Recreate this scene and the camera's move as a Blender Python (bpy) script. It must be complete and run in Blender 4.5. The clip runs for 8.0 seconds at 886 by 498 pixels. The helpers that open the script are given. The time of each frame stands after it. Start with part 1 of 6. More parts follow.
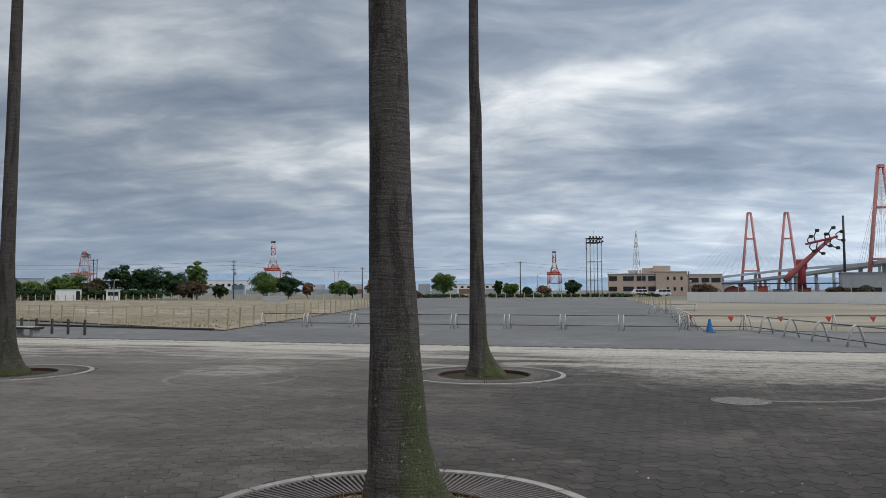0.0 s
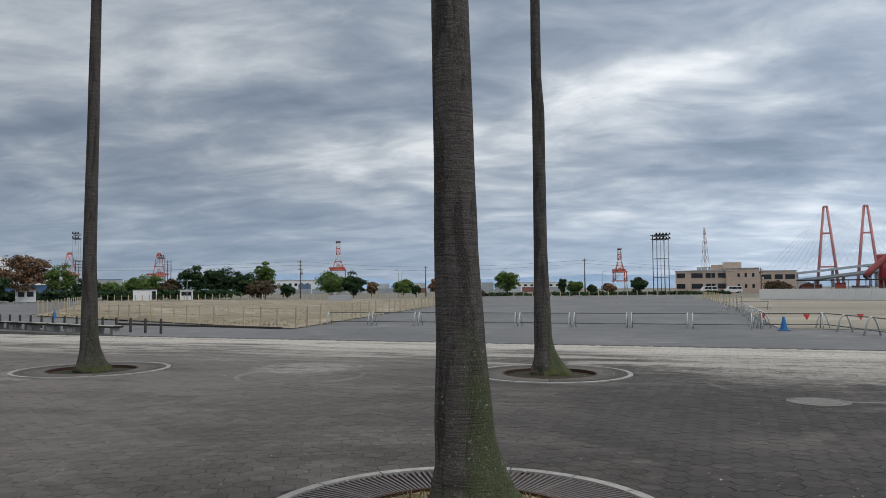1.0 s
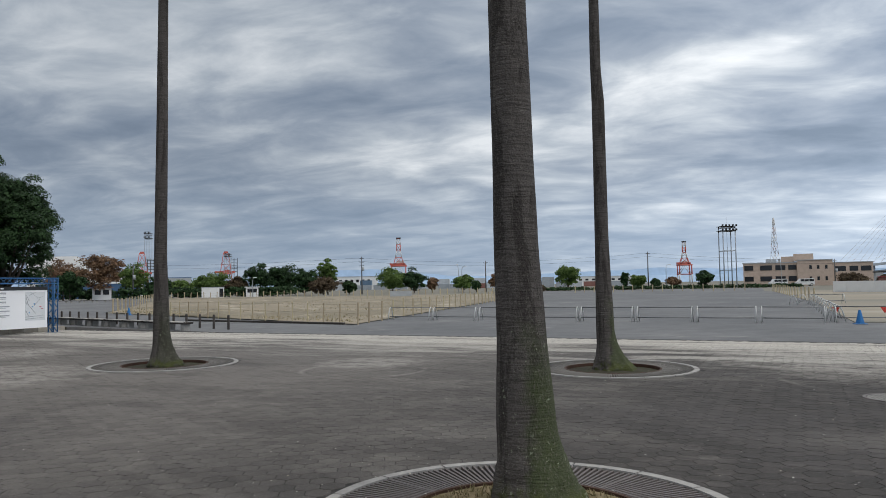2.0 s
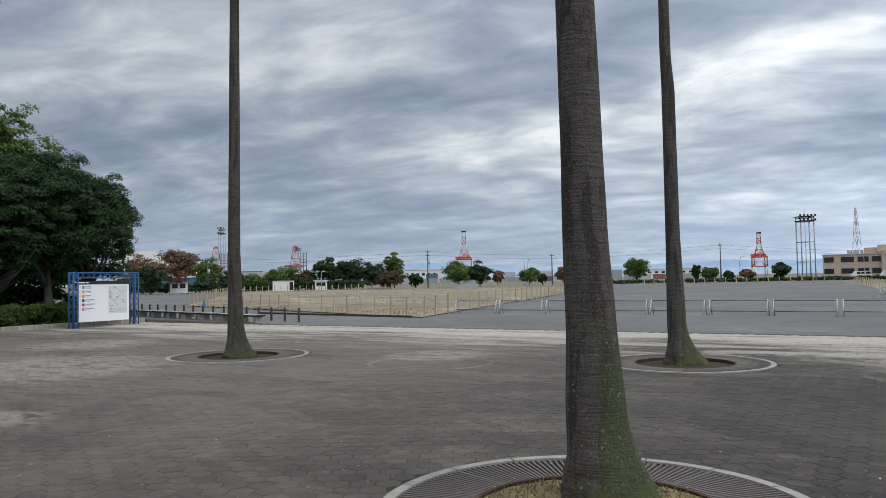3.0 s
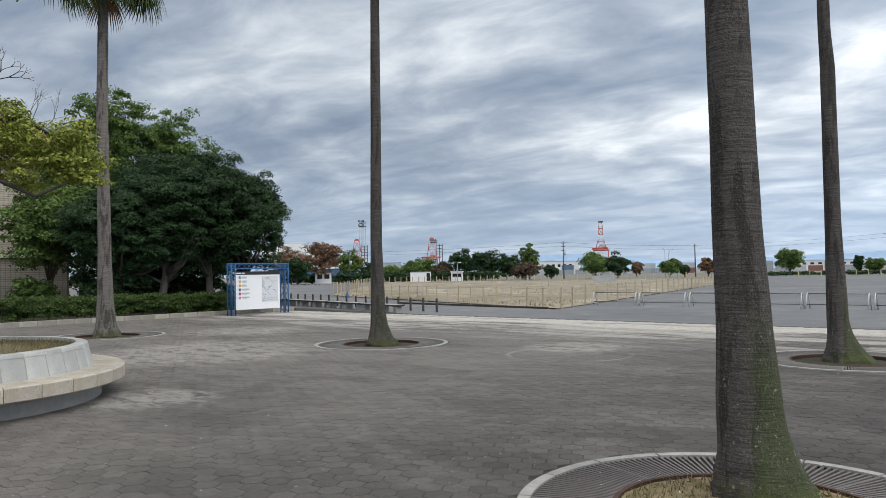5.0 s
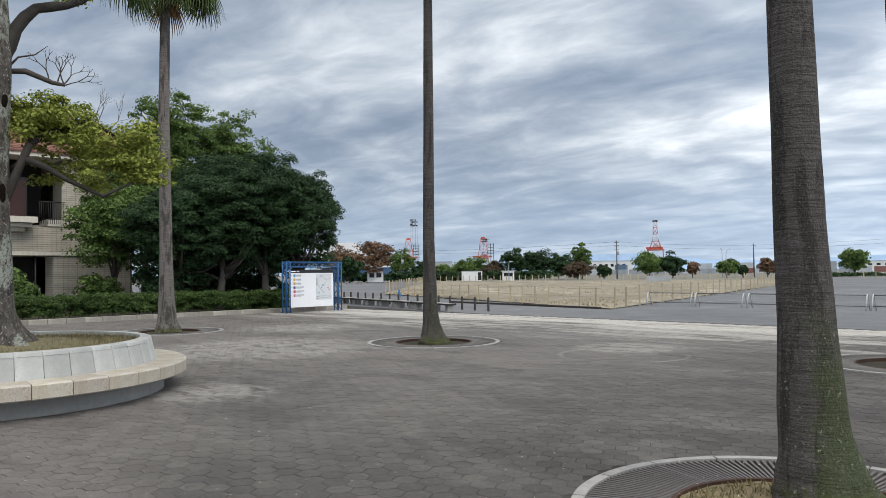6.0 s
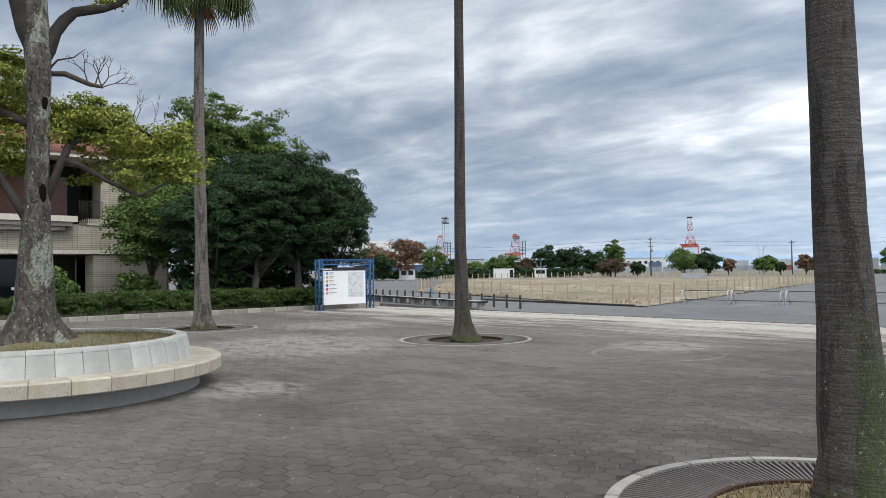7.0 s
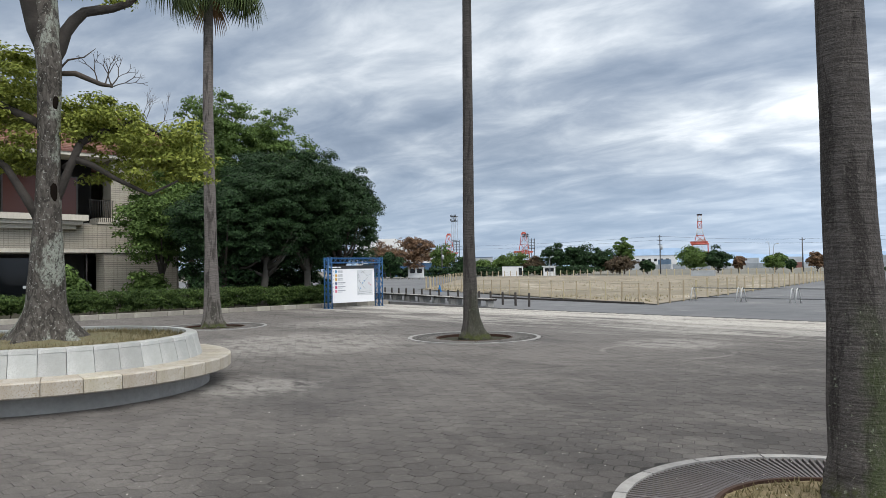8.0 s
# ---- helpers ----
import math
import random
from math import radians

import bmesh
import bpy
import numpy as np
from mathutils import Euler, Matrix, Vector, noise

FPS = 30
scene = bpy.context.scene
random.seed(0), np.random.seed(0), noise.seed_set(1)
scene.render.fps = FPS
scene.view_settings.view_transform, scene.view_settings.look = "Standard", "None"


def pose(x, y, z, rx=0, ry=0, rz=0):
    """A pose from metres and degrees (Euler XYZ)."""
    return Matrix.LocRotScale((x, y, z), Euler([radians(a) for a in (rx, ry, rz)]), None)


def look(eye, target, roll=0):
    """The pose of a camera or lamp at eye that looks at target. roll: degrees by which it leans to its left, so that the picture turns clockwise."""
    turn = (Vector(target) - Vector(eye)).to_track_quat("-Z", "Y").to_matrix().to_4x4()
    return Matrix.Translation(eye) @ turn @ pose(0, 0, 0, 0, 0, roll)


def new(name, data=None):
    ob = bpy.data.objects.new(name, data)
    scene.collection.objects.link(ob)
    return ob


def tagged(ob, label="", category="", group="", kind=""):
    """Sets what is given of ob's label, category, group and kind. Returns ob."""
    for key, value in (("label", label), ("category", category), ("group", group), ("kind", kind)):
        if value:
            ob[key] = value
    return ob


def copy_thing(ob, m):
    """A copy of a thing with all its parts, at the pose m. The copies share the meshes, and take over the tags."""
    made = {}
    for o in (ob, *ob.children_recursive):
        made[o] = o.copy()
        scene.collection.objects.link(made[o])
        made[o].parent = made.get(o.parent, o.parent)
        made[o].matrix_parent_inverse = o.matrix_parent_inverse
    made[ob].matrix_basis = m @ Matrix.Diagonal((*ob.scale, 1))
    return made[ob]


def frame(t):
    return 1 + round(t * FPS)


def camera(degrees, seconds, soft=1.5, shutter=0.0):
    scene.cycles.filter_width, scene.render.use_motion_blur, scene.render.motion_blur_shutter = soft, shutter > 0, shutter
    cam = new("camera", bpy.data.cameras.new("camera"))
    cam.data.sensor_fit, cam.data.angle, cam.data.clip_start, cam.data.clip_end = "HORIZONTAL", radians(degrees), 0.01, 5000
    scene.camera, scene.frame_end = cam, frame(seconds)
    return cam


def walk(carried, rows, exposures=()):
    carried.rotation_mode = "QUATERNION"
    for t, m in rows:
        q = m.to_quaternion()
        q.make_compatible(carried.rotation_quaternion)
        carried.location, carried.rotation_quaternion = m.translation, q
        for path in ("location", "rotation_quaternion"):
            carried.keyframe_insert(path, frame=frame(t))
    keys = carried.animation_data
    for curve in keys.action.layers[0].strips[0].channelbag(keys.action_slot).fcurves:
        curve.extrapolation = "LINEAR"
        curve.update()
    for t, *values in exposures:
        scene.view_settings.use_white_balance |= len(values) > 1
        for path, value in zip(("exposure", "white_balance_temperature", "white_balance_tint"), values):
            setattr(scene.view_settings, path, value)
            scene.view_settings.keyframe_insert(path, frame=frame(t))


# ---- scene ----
cam = camera(62.1, 8.0, soft=0.5)
PATH = [
    (0, (0.103, -0.038, 1.563), (0.062, 1.959, 1.676), -0.2),
    (0.5, (0.092, -0.057, 1.563), (-0.037, 1.935, 1.677), -0.3),
    (1, (0.089, -0.06, 1.562), (-0.122, 1.926, 1.672), -0.5),
    (1.5, (0.091, -0.064, 1.558), (-0.199, 1.912, 1.663), -0.8),
    (3, (0.074, -0.068, 1.555), (-0.471, 1.855, 1.639), -1.1),
    (3.5, (0.053, -0.082, 1.553), (-0.583, 1.812, 1.631), -1.2),
    (4, (0.04, -0.108, 1.552), (-0.686, 1.754, 1.625), -1.2),
    (4.5, (0.041, -0.126, 1.548), (-0.769, 1.701, 1.617), -1.1),
    (5, (0.044, -0.129, 1.549), (-0.842, 1.663, 1.616), -1.0),
    (6.5, (0.036, -0.178, 1.542), (-1.016, 1.522, 1.607), -0.7),
    (7, (0.036, -0.152, 1.547), (-1.046, 1.529, 1.608), -0.8),
    (7.5, (0.042, -0.147, 1.544), (-1.056, 1.524, 1.602), -0.8),
    (8, (0.044, -0.157, 1.544), (-1.058, 1.511, 1.6), -0.9),
]
walk(cam, [(t, look(eye, target, roll)) for t, eye, target, roll in PATH],
     exposures=((0.0, -0.18), (1.5, -0.12), (3.5, 0.14), (5.0, 0.34), (6.5, 0.44), (8.0, 0.48)))

# ---- sky and light ----
world = bpy.data.worlds.new("overcast_sky")
scene.world = world
world.use_nodes = True
SUN_EL, SUN_AZ = radians(48), radians(105)
sun_data = bpy.data.lights.new("sun", "SUN")
sun_data.energy, sun_data.angle, sun_data.color = 0.9, radians(25), (1.0, 0.96, 0.9)
sun = new("sun", sun_data)
sun.matrix_world = look((0, 0, 60), (-math.sin(SUN_AZ) * math.cos(SUN_EL), -math.cos(SUN_AZ) * math.cos(SUN_EL), 60 - math.sin(SUN_EL)))


class Nodes:
    """Small wrapper to wire a node tree."""

    def __init__(self, tree):
        self.tree = tree

    def add(self, kind, ins=None, **props):
        n = self.tree.nodes.new(kind)
        for k, v in props.items():
            setattr(n, k, v)
        for k, v in (ins or {}).items():
            self.put(n.inputs[k], v)
        return n

    def put(self, socket, v):
        if isinstance(v, bpy.types.NodeSocket):
            self.tree.links.new(v, socket)
        else:
            socket.default_value = v

    def math(self, op, a, b=0.0, c=0.0, clamp=False):
        n = self.add("ShaderNodeMath", {0: a, 1: b, 2: c}, operation=op, use_clamp=clamp)
        return n.outputs[0]

    def mix(self, fac, a, b, blend="MIX"):
        n = self.add("ShaderNodeMix", data_type="RGBA", blend_type=blend)
        self.put(n.inputs[0], fac)
        for i, v in ((6, a), (7, b)):
            self.put(n.inputs[i], (*v, 1) if isinstance(v, tuple) and len(v) == 3 else v)
        return n.outputs[2]

    def noise(self, vec, scale, detail=4.0, rough=0.55, distort=0.0):
        n = self.add("ShaderNodeTexNoise", {"Scale": scale, "Detail": detail, "Roughness": rough, "Distortion": distort})
        if vec is not None:
            self.put(n.inputs["Vector"], vec)
        return n.outputs[0]

    def ramp(self, fac, lo, hi, a=0.0, b=1.0):
        n = self.add("ShaderNodeMapRange", {0: fac, 1: lo, 2: hi, 3: a, 4: b}, interpolation_type="SMOOTHSTEP")
        return n.outputs[0]

    def mapping(self, vec, loc=(0, 0, 0), rot=(0, 0, 0), scale=(1, 1, 1)):
        n = self.add("ShaderNodeMapping", {"Vector": vec, "Location": loc, "Rotation": rot, "Scale": scale})
        return n.outputs[0]


wt = Nodes(world.node_tree)
world.node_tree.nodes.clear()
coord = wt.add("ShaderNodeTexCoord").outputs["Generated"]
xyz = wt.add("ShaderNodeSeparateXYZ", {0: coord})
up = wt.math("MAXIMUM", xyz.outputs[2], 0.0)
depth = wt.math("ADD", up, 0.17)
flat = wt.add("ShaderNodeCombineXYZ", {0: wt.math("DIVIDE", xyz.outputs[0], depth), 1: wt.math("DIVIDE", xyz.outputs[1], depth), 2: 0.0}).outputs[0]
big = wt.noise(wt.mapping(flat, (2.3, 0.7, 0), (0, 0, radians(14)), (0.62, 0.95, 1)), 1.0, 4, 0.5, 0.25)
fine = wt.noise(wt.mapping(flat, (5.1, 1.7, 0), (0, 0, radians(18)), (1.0, 1.5, 1)), 2.7, 6, 0.56, 0.35)
cloud = wt.math("ADD", wt.math("MULTIPLY_ADD", big, 0.42, 0.12), wt.math("MULTIPLY", fine, 0.36))
# cloud banks: bearing, height, half length, half depth, rise to the right (degrees), weight
BANKS = ((-14, 14.3, 11, 2.4, 2, -0.08), (-36, 18, 11, 3.4, 0, 0.075), (-27.4, 16.2, 3.5, 0.8, 3, 0.05), (-16.5, 10.2, 5.5, 1.1, 4, 0.075),
         (-10.5, 7.0, 4.5, 1.0, 10, 0.06), (-6, 11.4, 4.5, 1.0, 5, 0.045), (-6, 20, 8, 2.2, 0, -0.035), (18, 17.6, 12, 2.2, 14, 0.06),
         (7, 14.6, 5, 1.9, 25, 0.035), (22, 11.0, 11, 1.5, 10, -0.04), (4, 8.3, 6, 1.4, 4, -0.03), (22, 5.6, 11, 1.8, 0, 0.07),
         (-42, 8, 7, 3.0, 0, -0.045), (-26, 7.0, 8, 1.6, 0, -0.01), (-28, 5.7, 2.6, 0.6, 0, 0.05), (-57, 15, 10, 6, 0, 0.05))
bearing = wt.math("MULTIPLY", wt.math("ARCTAN2", xyz.outputs[0], xyz.outputs[1]), 57.296)
height = wt.math("MULTIPLY", wt.math("ARCSINE", xyz.outputs[2]), 57.296)
rag_x = wt.math("MULTIPLY_ADD", wt.noise(flat, 1.6, 5, 0.6), 9.0, -4.5)
rag_y = wt.math("MULTIPLY_ADD", wt.noise(wt.mapping(flat, (9, 4, 0), (0, 0, 0), (1, 1.6, 1)), 1.9, 6, 0.6), 5.0, -2.5)
for az, el, half, thick, rise, weight in BANKS:
    dx = wt.math("SUBTRACT", wt.math("ADD", bearing, rag_x), float(az))
    dy = wt.math("SUBTRACT", wt.math("ADD", height, wt.math("MULTIPLY", rag_y, min(1.0, 0.3 * thick))), float(el))
    c, s = math.cos(radians(rise)), math.sin(radians(rise))
    along = wt.math("ADD", wt.math("MULTIPLY", dx, c / half), wt.math("MULTIPLY", dy, s / half))
    over = wt.math("SUBTRACT", wt.math("MULTIPLY", dy, c / thick), wt.math("MULTIPLY", dx, s / thick))
    r2 = wt.math("ADD", wt.math("MULTIPLY", along, along), wt.math("MULTIPLY", over, over))
    cloud = wt.math("ADD", cloud, wt.math("MULTIPLY", wt.math("POWER", 2.718, wt.math("MULTIPLY", r2, -1.0)), weight))
tone = wt.add("ShaderNodeValToRGB", {0: cloud})
stops = tone.color_ramp.elements
stops[0].position, stops[0].color = 0.37, (0.20, 0.25, 0.325, 1)
stops[1].position, stops[1].color = 0.65, (0.86, 0.88, 0.90, 1)
for place, colour in ((0.44, (0.265, 0.318, 0.40, 1)), (0.50, (0.36, 0.41, 0.485, 1)), (0.56, (0.52, 0.565, 0.62, 1))):
    stops.new(place).color = colour
low = wt.ramp(up, 0.02, 0.18, 1.0, 0.0)
clouds = wt.mix(wt.math("MULTIPLY", low, 0.5), tone.outputs[0], (0.37, 0.48, 0.635))
clouds = wt.mix(wt.ramp(up, 0.42, 0.85, 0.0, 0.85), clouds, (1.06, 1.03, 0.99))
sky = wt.add("ShaderNodeTexSky", sky_type="NISHITA", sun_disc=False, sun_elevation=SUN_EL, sun_rotation=SUN_AZ).outputs[0]
thin = wt.mix(1.0, sky, (0.1, 0.1, 0.1), "MULTIPLY")
west = wt.add("ShaderNodeVectorMath", {0: coord, 1: (-0.88, 0.40, 0.25)}, operation="DOT_PRODUCT").outputs["Value"]
clouds = wt.mix(wt.ramp(west, -0.25, 0.92, 0.0, 1.0), wt.mix(1.0, clouds, (1.56, 1.57, 1.57), "MULTIPLY"), wt.mix(1.0, clouds, (0.80, 0.825, 0.85), "MULTIPLY"))
veil = wt.mix(0.96, thin, clouds)
wt.add("ShaderNodeOutputWorld", {0: wt.add("ShaderNodeBackground", {0: veil, 1: 1.0}).outputs[0]})

# ---- materials ----


def material(name, colour, rough=0.8, metal=0.0, second=None, scale=6.0, amount=0.6, bump=0.0, bump_scale=40.0, island=False, per_object=False, vary=0.25, spec=0.4, stretch=(1, 1, 1), stain=None, grain=0.35):
    """A surface with variation at two scales, a fine relief and, if asked, a tone of its own for each piece."""
    m = bpy.data.materials.new(name)
    m.use_nodes = True
    n = Nodes(m.node_tree)
    bsdf = m.node_tree.nodes["Principled BSDF"]
    obj = n.mapping(n.add("ShaderNodeTexCoord").outputs["Object"], scale=stretch)
    dark = second or tuple(c * 0.7 for c in colour)
    wide = n.ramp(n.noise(obj, scale, 5), 0.35, 0.65)
    fine = n.noise(obj, scale * 9, 4, 0.65)
    col = n.mix(n.math("MULTIPLY", wide, amount), colour, dark)
    col = n.mix(n.ramp(fine, 0.3, 0.75, 0.0, grain), col, tuple(c * 0.55 for c in colour))
    if stain:
        col = n.mix(n.ramp(n.noise(obj, stain[1], 6, 0.7), stain[2], stain[2] + 0.12), col, stain[0])
    if island or per_object:
        rnd = n.add("ShaderNodeNewGeometry").outputs["Random Per Island"] if island else n.add("ShaderNodeObjectInfo").outputs["Random"]
        hsv = n.add("ShaderNodeHueSaturation", {"Color": col, "Value": n.math("MULTIPLY_ADD", rnd, 2 * vary, 1 - vary), "Hue": n.math("MULTIPLY_ADD", rnd, 0.02, 0.49)})
        col = hsv.outputs[0]
    n.put(bsdf.inputs["Base Color"], col)
    n.put(bsdf.inputs["Roughness"], n.math("MULTIPLY_ADD", fine, 0.25, rough - 0.12, clamp=True))
    bsdf.inputs["Metallic"].default_value = metal
    bsdf.inputs["Specular IOR Level"].default_value = spec
    if bump:
        b = n.add("ShaderNodeBump", {"Strength": bump, "Distance": 0.02, "Height": n.noise(obj, bump_scale, 5, 0.7)})
        n.put(bsdf.inputs["Normal"], b.outputs[0])
    return m


def leaf_material(name, colour, other, vary=0.35, thin=0.25):
    """Leaves: a tone for every leaf, soft gloss, light that passes through."""
    m = bpy.data.materials.new(name)
    m.use_nodes = True
    n = Nodes(m.node_tree)
    bsdf = m.node_tree.nodes["Principled BSDF"]
    rnd = n.add("ShaderNodeNewGeometry").outputs["Random Per Island"]
    obj = n.add("ShaderNodeTexCoord").outputs["Object"]
    col = n.mix(rnd, colour, other)
    col = n.mix(n.ramp(n.noise(obj, 0.9, 3), 0.35, 0.7, 0.0, 0.5), col, tuple(c * 0.6 for c in colour))
    hsv = n.add("ShaderNodeHueSaturation", {"Color": col, "Value": n.math("MULTIPLY_ADD", rnd, 2 * vary, 1 - vary)})
    n.put(bsdf.inputs["Base Color"], hsv.outputs[0])
    bsdf.inputs["Roughness"].default_value = 0.62
    bsdf.inputs["Specular IOR Level"].default_value = 0.18
    trans = n.add("ShaderNodeBsdfTranslucent", {"Color": hsv.outputs[0]})
    both = n.add("ShaderNodeMixShader", {0: thin, 1: bsdf.outputs[0], 2: trans.outputs[0]})
    n.put(m.node_tree.nodes["Material Output"].inputs[0], both.outputs[0])
    return m


U = Vector((0.9655, -0.2605, 0))  # along the plaza's edge
V = Vector((0.2605, 0.9655, 0))   # away from the plaza's edge
TURN = math.degrees(math.atan2(U.y, U.x))


SITE = Matrix.Rotation(radians(-0.33), 4, "Z")  # bearing of the land beyond the plaza


def beyond(x, y, z=0.0, rx=0.0, ry=0.0, rz=0.0):
    return SITE @ pose(x, y, z, rx, ry, rz)


def uv(u, v, z=0.0):
    return U * u + V * v + Vector((0, 0, z))


def paving_material(name, island):
    """Dark grey pavers with pale dust near the edge, scuffs and tyre arcs."""
    m = bpy.data.materials.new(name)
    m.use_nodes = True
    n = Nodes(m.node_tree)
    bsdf = m.node_tree.nodes["Principled BSDF"]
    geo = n.add("ShaderNodeNewGeometry")
    pos = geo.outputs["Position"]
    rnd = geo.outputs["Random Per Island"] if island else n.add("ShaderNodeObjectInfo").outputs["Random"]
    turned = n.mapping(pos, rot=(0, 0, radians(-TURN)))
    sep = n.add("ShaderNodeSeparateXYZ", {0: turned})
    col = n.mix(rnd, (0.027, 0.0243, 0.0225), (0.058, 0.052, 0.048))
    worn = n.ramp(n.noise(n.mapping(turned, scale=(0.35, 0.8, 1)), 0.7, 7, 0.66, 0.8), 0.50, 0.62)
    col = n.mix(n.math("MULTIPLY", worn, n.math("MULTIPLY_ADD", rnd, 0.4, 0.4)), col, (0.155, 0.142, 0.13))
    # dust increasing westward, strengthened to paint the ground brighter on that side
    dust_lift = n.math("MULTIPLY", n.ramp(sep.outputs[0], -10.0, 0.5, 0.9, 0.0), n.math("MULTIPLY_ADD", rnd, 0.35, 0.85))
    dust_lift = n.math("MULTIPLY", dust_lift, n.ramp(n.noise(n.mapping(turned, (3, 9, 0), scale=(0.4, 1.0, 1)), 1.1, 9, 0.74, 0.7), 0.36, 0.6, 0.62, 1.2))
    col = n.mix(dust_lift, col, (0.195, 0.18, 0.166))
    dark = n.ramp(n.noise(n.mapping(turned, (7, 3, 0), scale=(0.5, 0.7, 1)), 0.5, 5, 0.6, 0.4), 0.5, 0.7)
    col = n.mix(n.math("MULTIPLY", dark, 0.6), col, (0.075, 0.069, 0.068))
    # pale worn patches
    rag = n.math("MULTIPLY_ADD", n.noise(n.mapping(turned, scale=(0.7, 1.3, 1)), 1.6, 8, 0.72), 2.4, -1.2)
    broken = n.ramp(n.noise(n.mapping(turned, scale=(0.8, 1.5, 1)), 2.6, 9, 0.78, 0.5), 0.41, 0.52)
    for cx, cy, r in ((-11.4, 11.5, 2.3), (-7.65, 6.75, 0.8), (5.5, 15.0, 2.6), (9.0, 14.5, 2.6), (-14.5, 16.5, 1.6), (-4.2, 14.6, 1.0)):
        d = n.add("ShaderNodeVectorMath", {0: pos, 1: (cx, cy, 0)}, operation="DISTANCE").outputs["Value"]
        patch = n.math("MULTIPLY", n.ramp(n.math("ADD", d, n.math("MULTIPLY", rag, r * 0.9)), r * 0.6, r * 1.4, 0.95, 0.0), broken)
        col = n.mix(n.math("MULTIPLY", patch, n.math("MULTIPLY_ADD", rnd, 0.3, 0.7)), col, (0.38, 0.36, 0.33))
    # pale dust in bands along the road side
    wob = n.math("MULTIPLY_ADD", n.noise(n.mapping(turned, scale=(0.12, 0.5, 1)), 1.2, 6, 0.65), 5.0, -2.5)
    v = n.math("ADD", sep.outputs[1], wob)
    band = n.math("MULTIPLY", n.ramp(v, 13.4, 16.0), n.ramp(n.noise(n.mapping(turned, scale=(0.16, 1.1, 1)), 1.0, 8, 0.76, 0.6), 0.46, 0.54))
    col = n.mix(n.math("MULTIPLY", band, 0.88), col, (0.47, 0.45, 0.41))
    edge = n.math("MULTIPLY", n.ramp(v, 16.8, 18.6), n.ramp(n.noise(n.mapping(turned, scale=(0.10, 1.0, 1)), 1.3, 8, 0.75, 0.5), 0.41, 0.50))
    col = n.mix(n.math("MULTIPLY", edge, 0.9), col, (0.60, 0.57, 0.515))
    # tyre arcs
    for cx, cy, r, w in ((-4.0, 13.3, 1.15, 0.05), (5.1, 12.4, 2.0, 0.06), (-12.3, 17.6, 1.9, 0.07), (-13.8, 20.6, 1.6, 0.06)):
        d = n.add("ShaderNodeVectorMath", {0: pos, 1: (cx, cy, 0)}, operation="DISTANCE").outputs["Value"]
        ring = n.ramp(n.math("ABSOLUTE", n.math("SUBTRACT", d, r)), 0.0, w * 1.6, 1.0, 0.0)
        some = n.ramp(n.noise(pos, 0.45, 2), 0.42, 0.58)
        col = n.mix(n.math("MULTIPLY", n.math("MULTIPLY", ring, some), 0.55), col, (0.40, 0.38, 0.35))
    grit = n.noise(pos, 75, 6, 0.75)
    col = n.mix(n.ramp(grit, 0.42, 0.62, 0.0, 0.55), col, (0.045, 0.041, 0.039))
    blotch = n.noise(pos, 16, 5, 0.7)
    col = n.mix(n.ramp(blotch, 0.50, 0.70, 0.0, 0.5), col, (0.050, 0.046, 0.044))
    col = n.mix(n.ramp(blotch, 0.46, 0.30, 0.0, 0.35), col, (0.15, 0.14, 0.13))
    specks = n.ramp(n.noise(pos, 22, 2, 0.5), 0.71, 0.74)
    col = n.mix(n.math("MULTIPLY", specks, 0.65), col, (0.5, 0.48, 0.44))
    col = n.mix(n.ramp(grit, 0.44, 0.32, 0.0, 0.6), col, (0.23, 0.215, 0.20))
    n.put(bsdf.inputs["Base Color"], col)
    bsdf.inputs["Roughness"].default_value = 0.82
    bsdf.inputs["Specular IOR Level"].default_value = 0.3
    b = n.add("ShaderNodeBump", {"Strength": 0.6, "Distance": 0.008, "Height": grit})
    n.put(bsdf.inputs["Normal"], b.outputs[0])
    return m


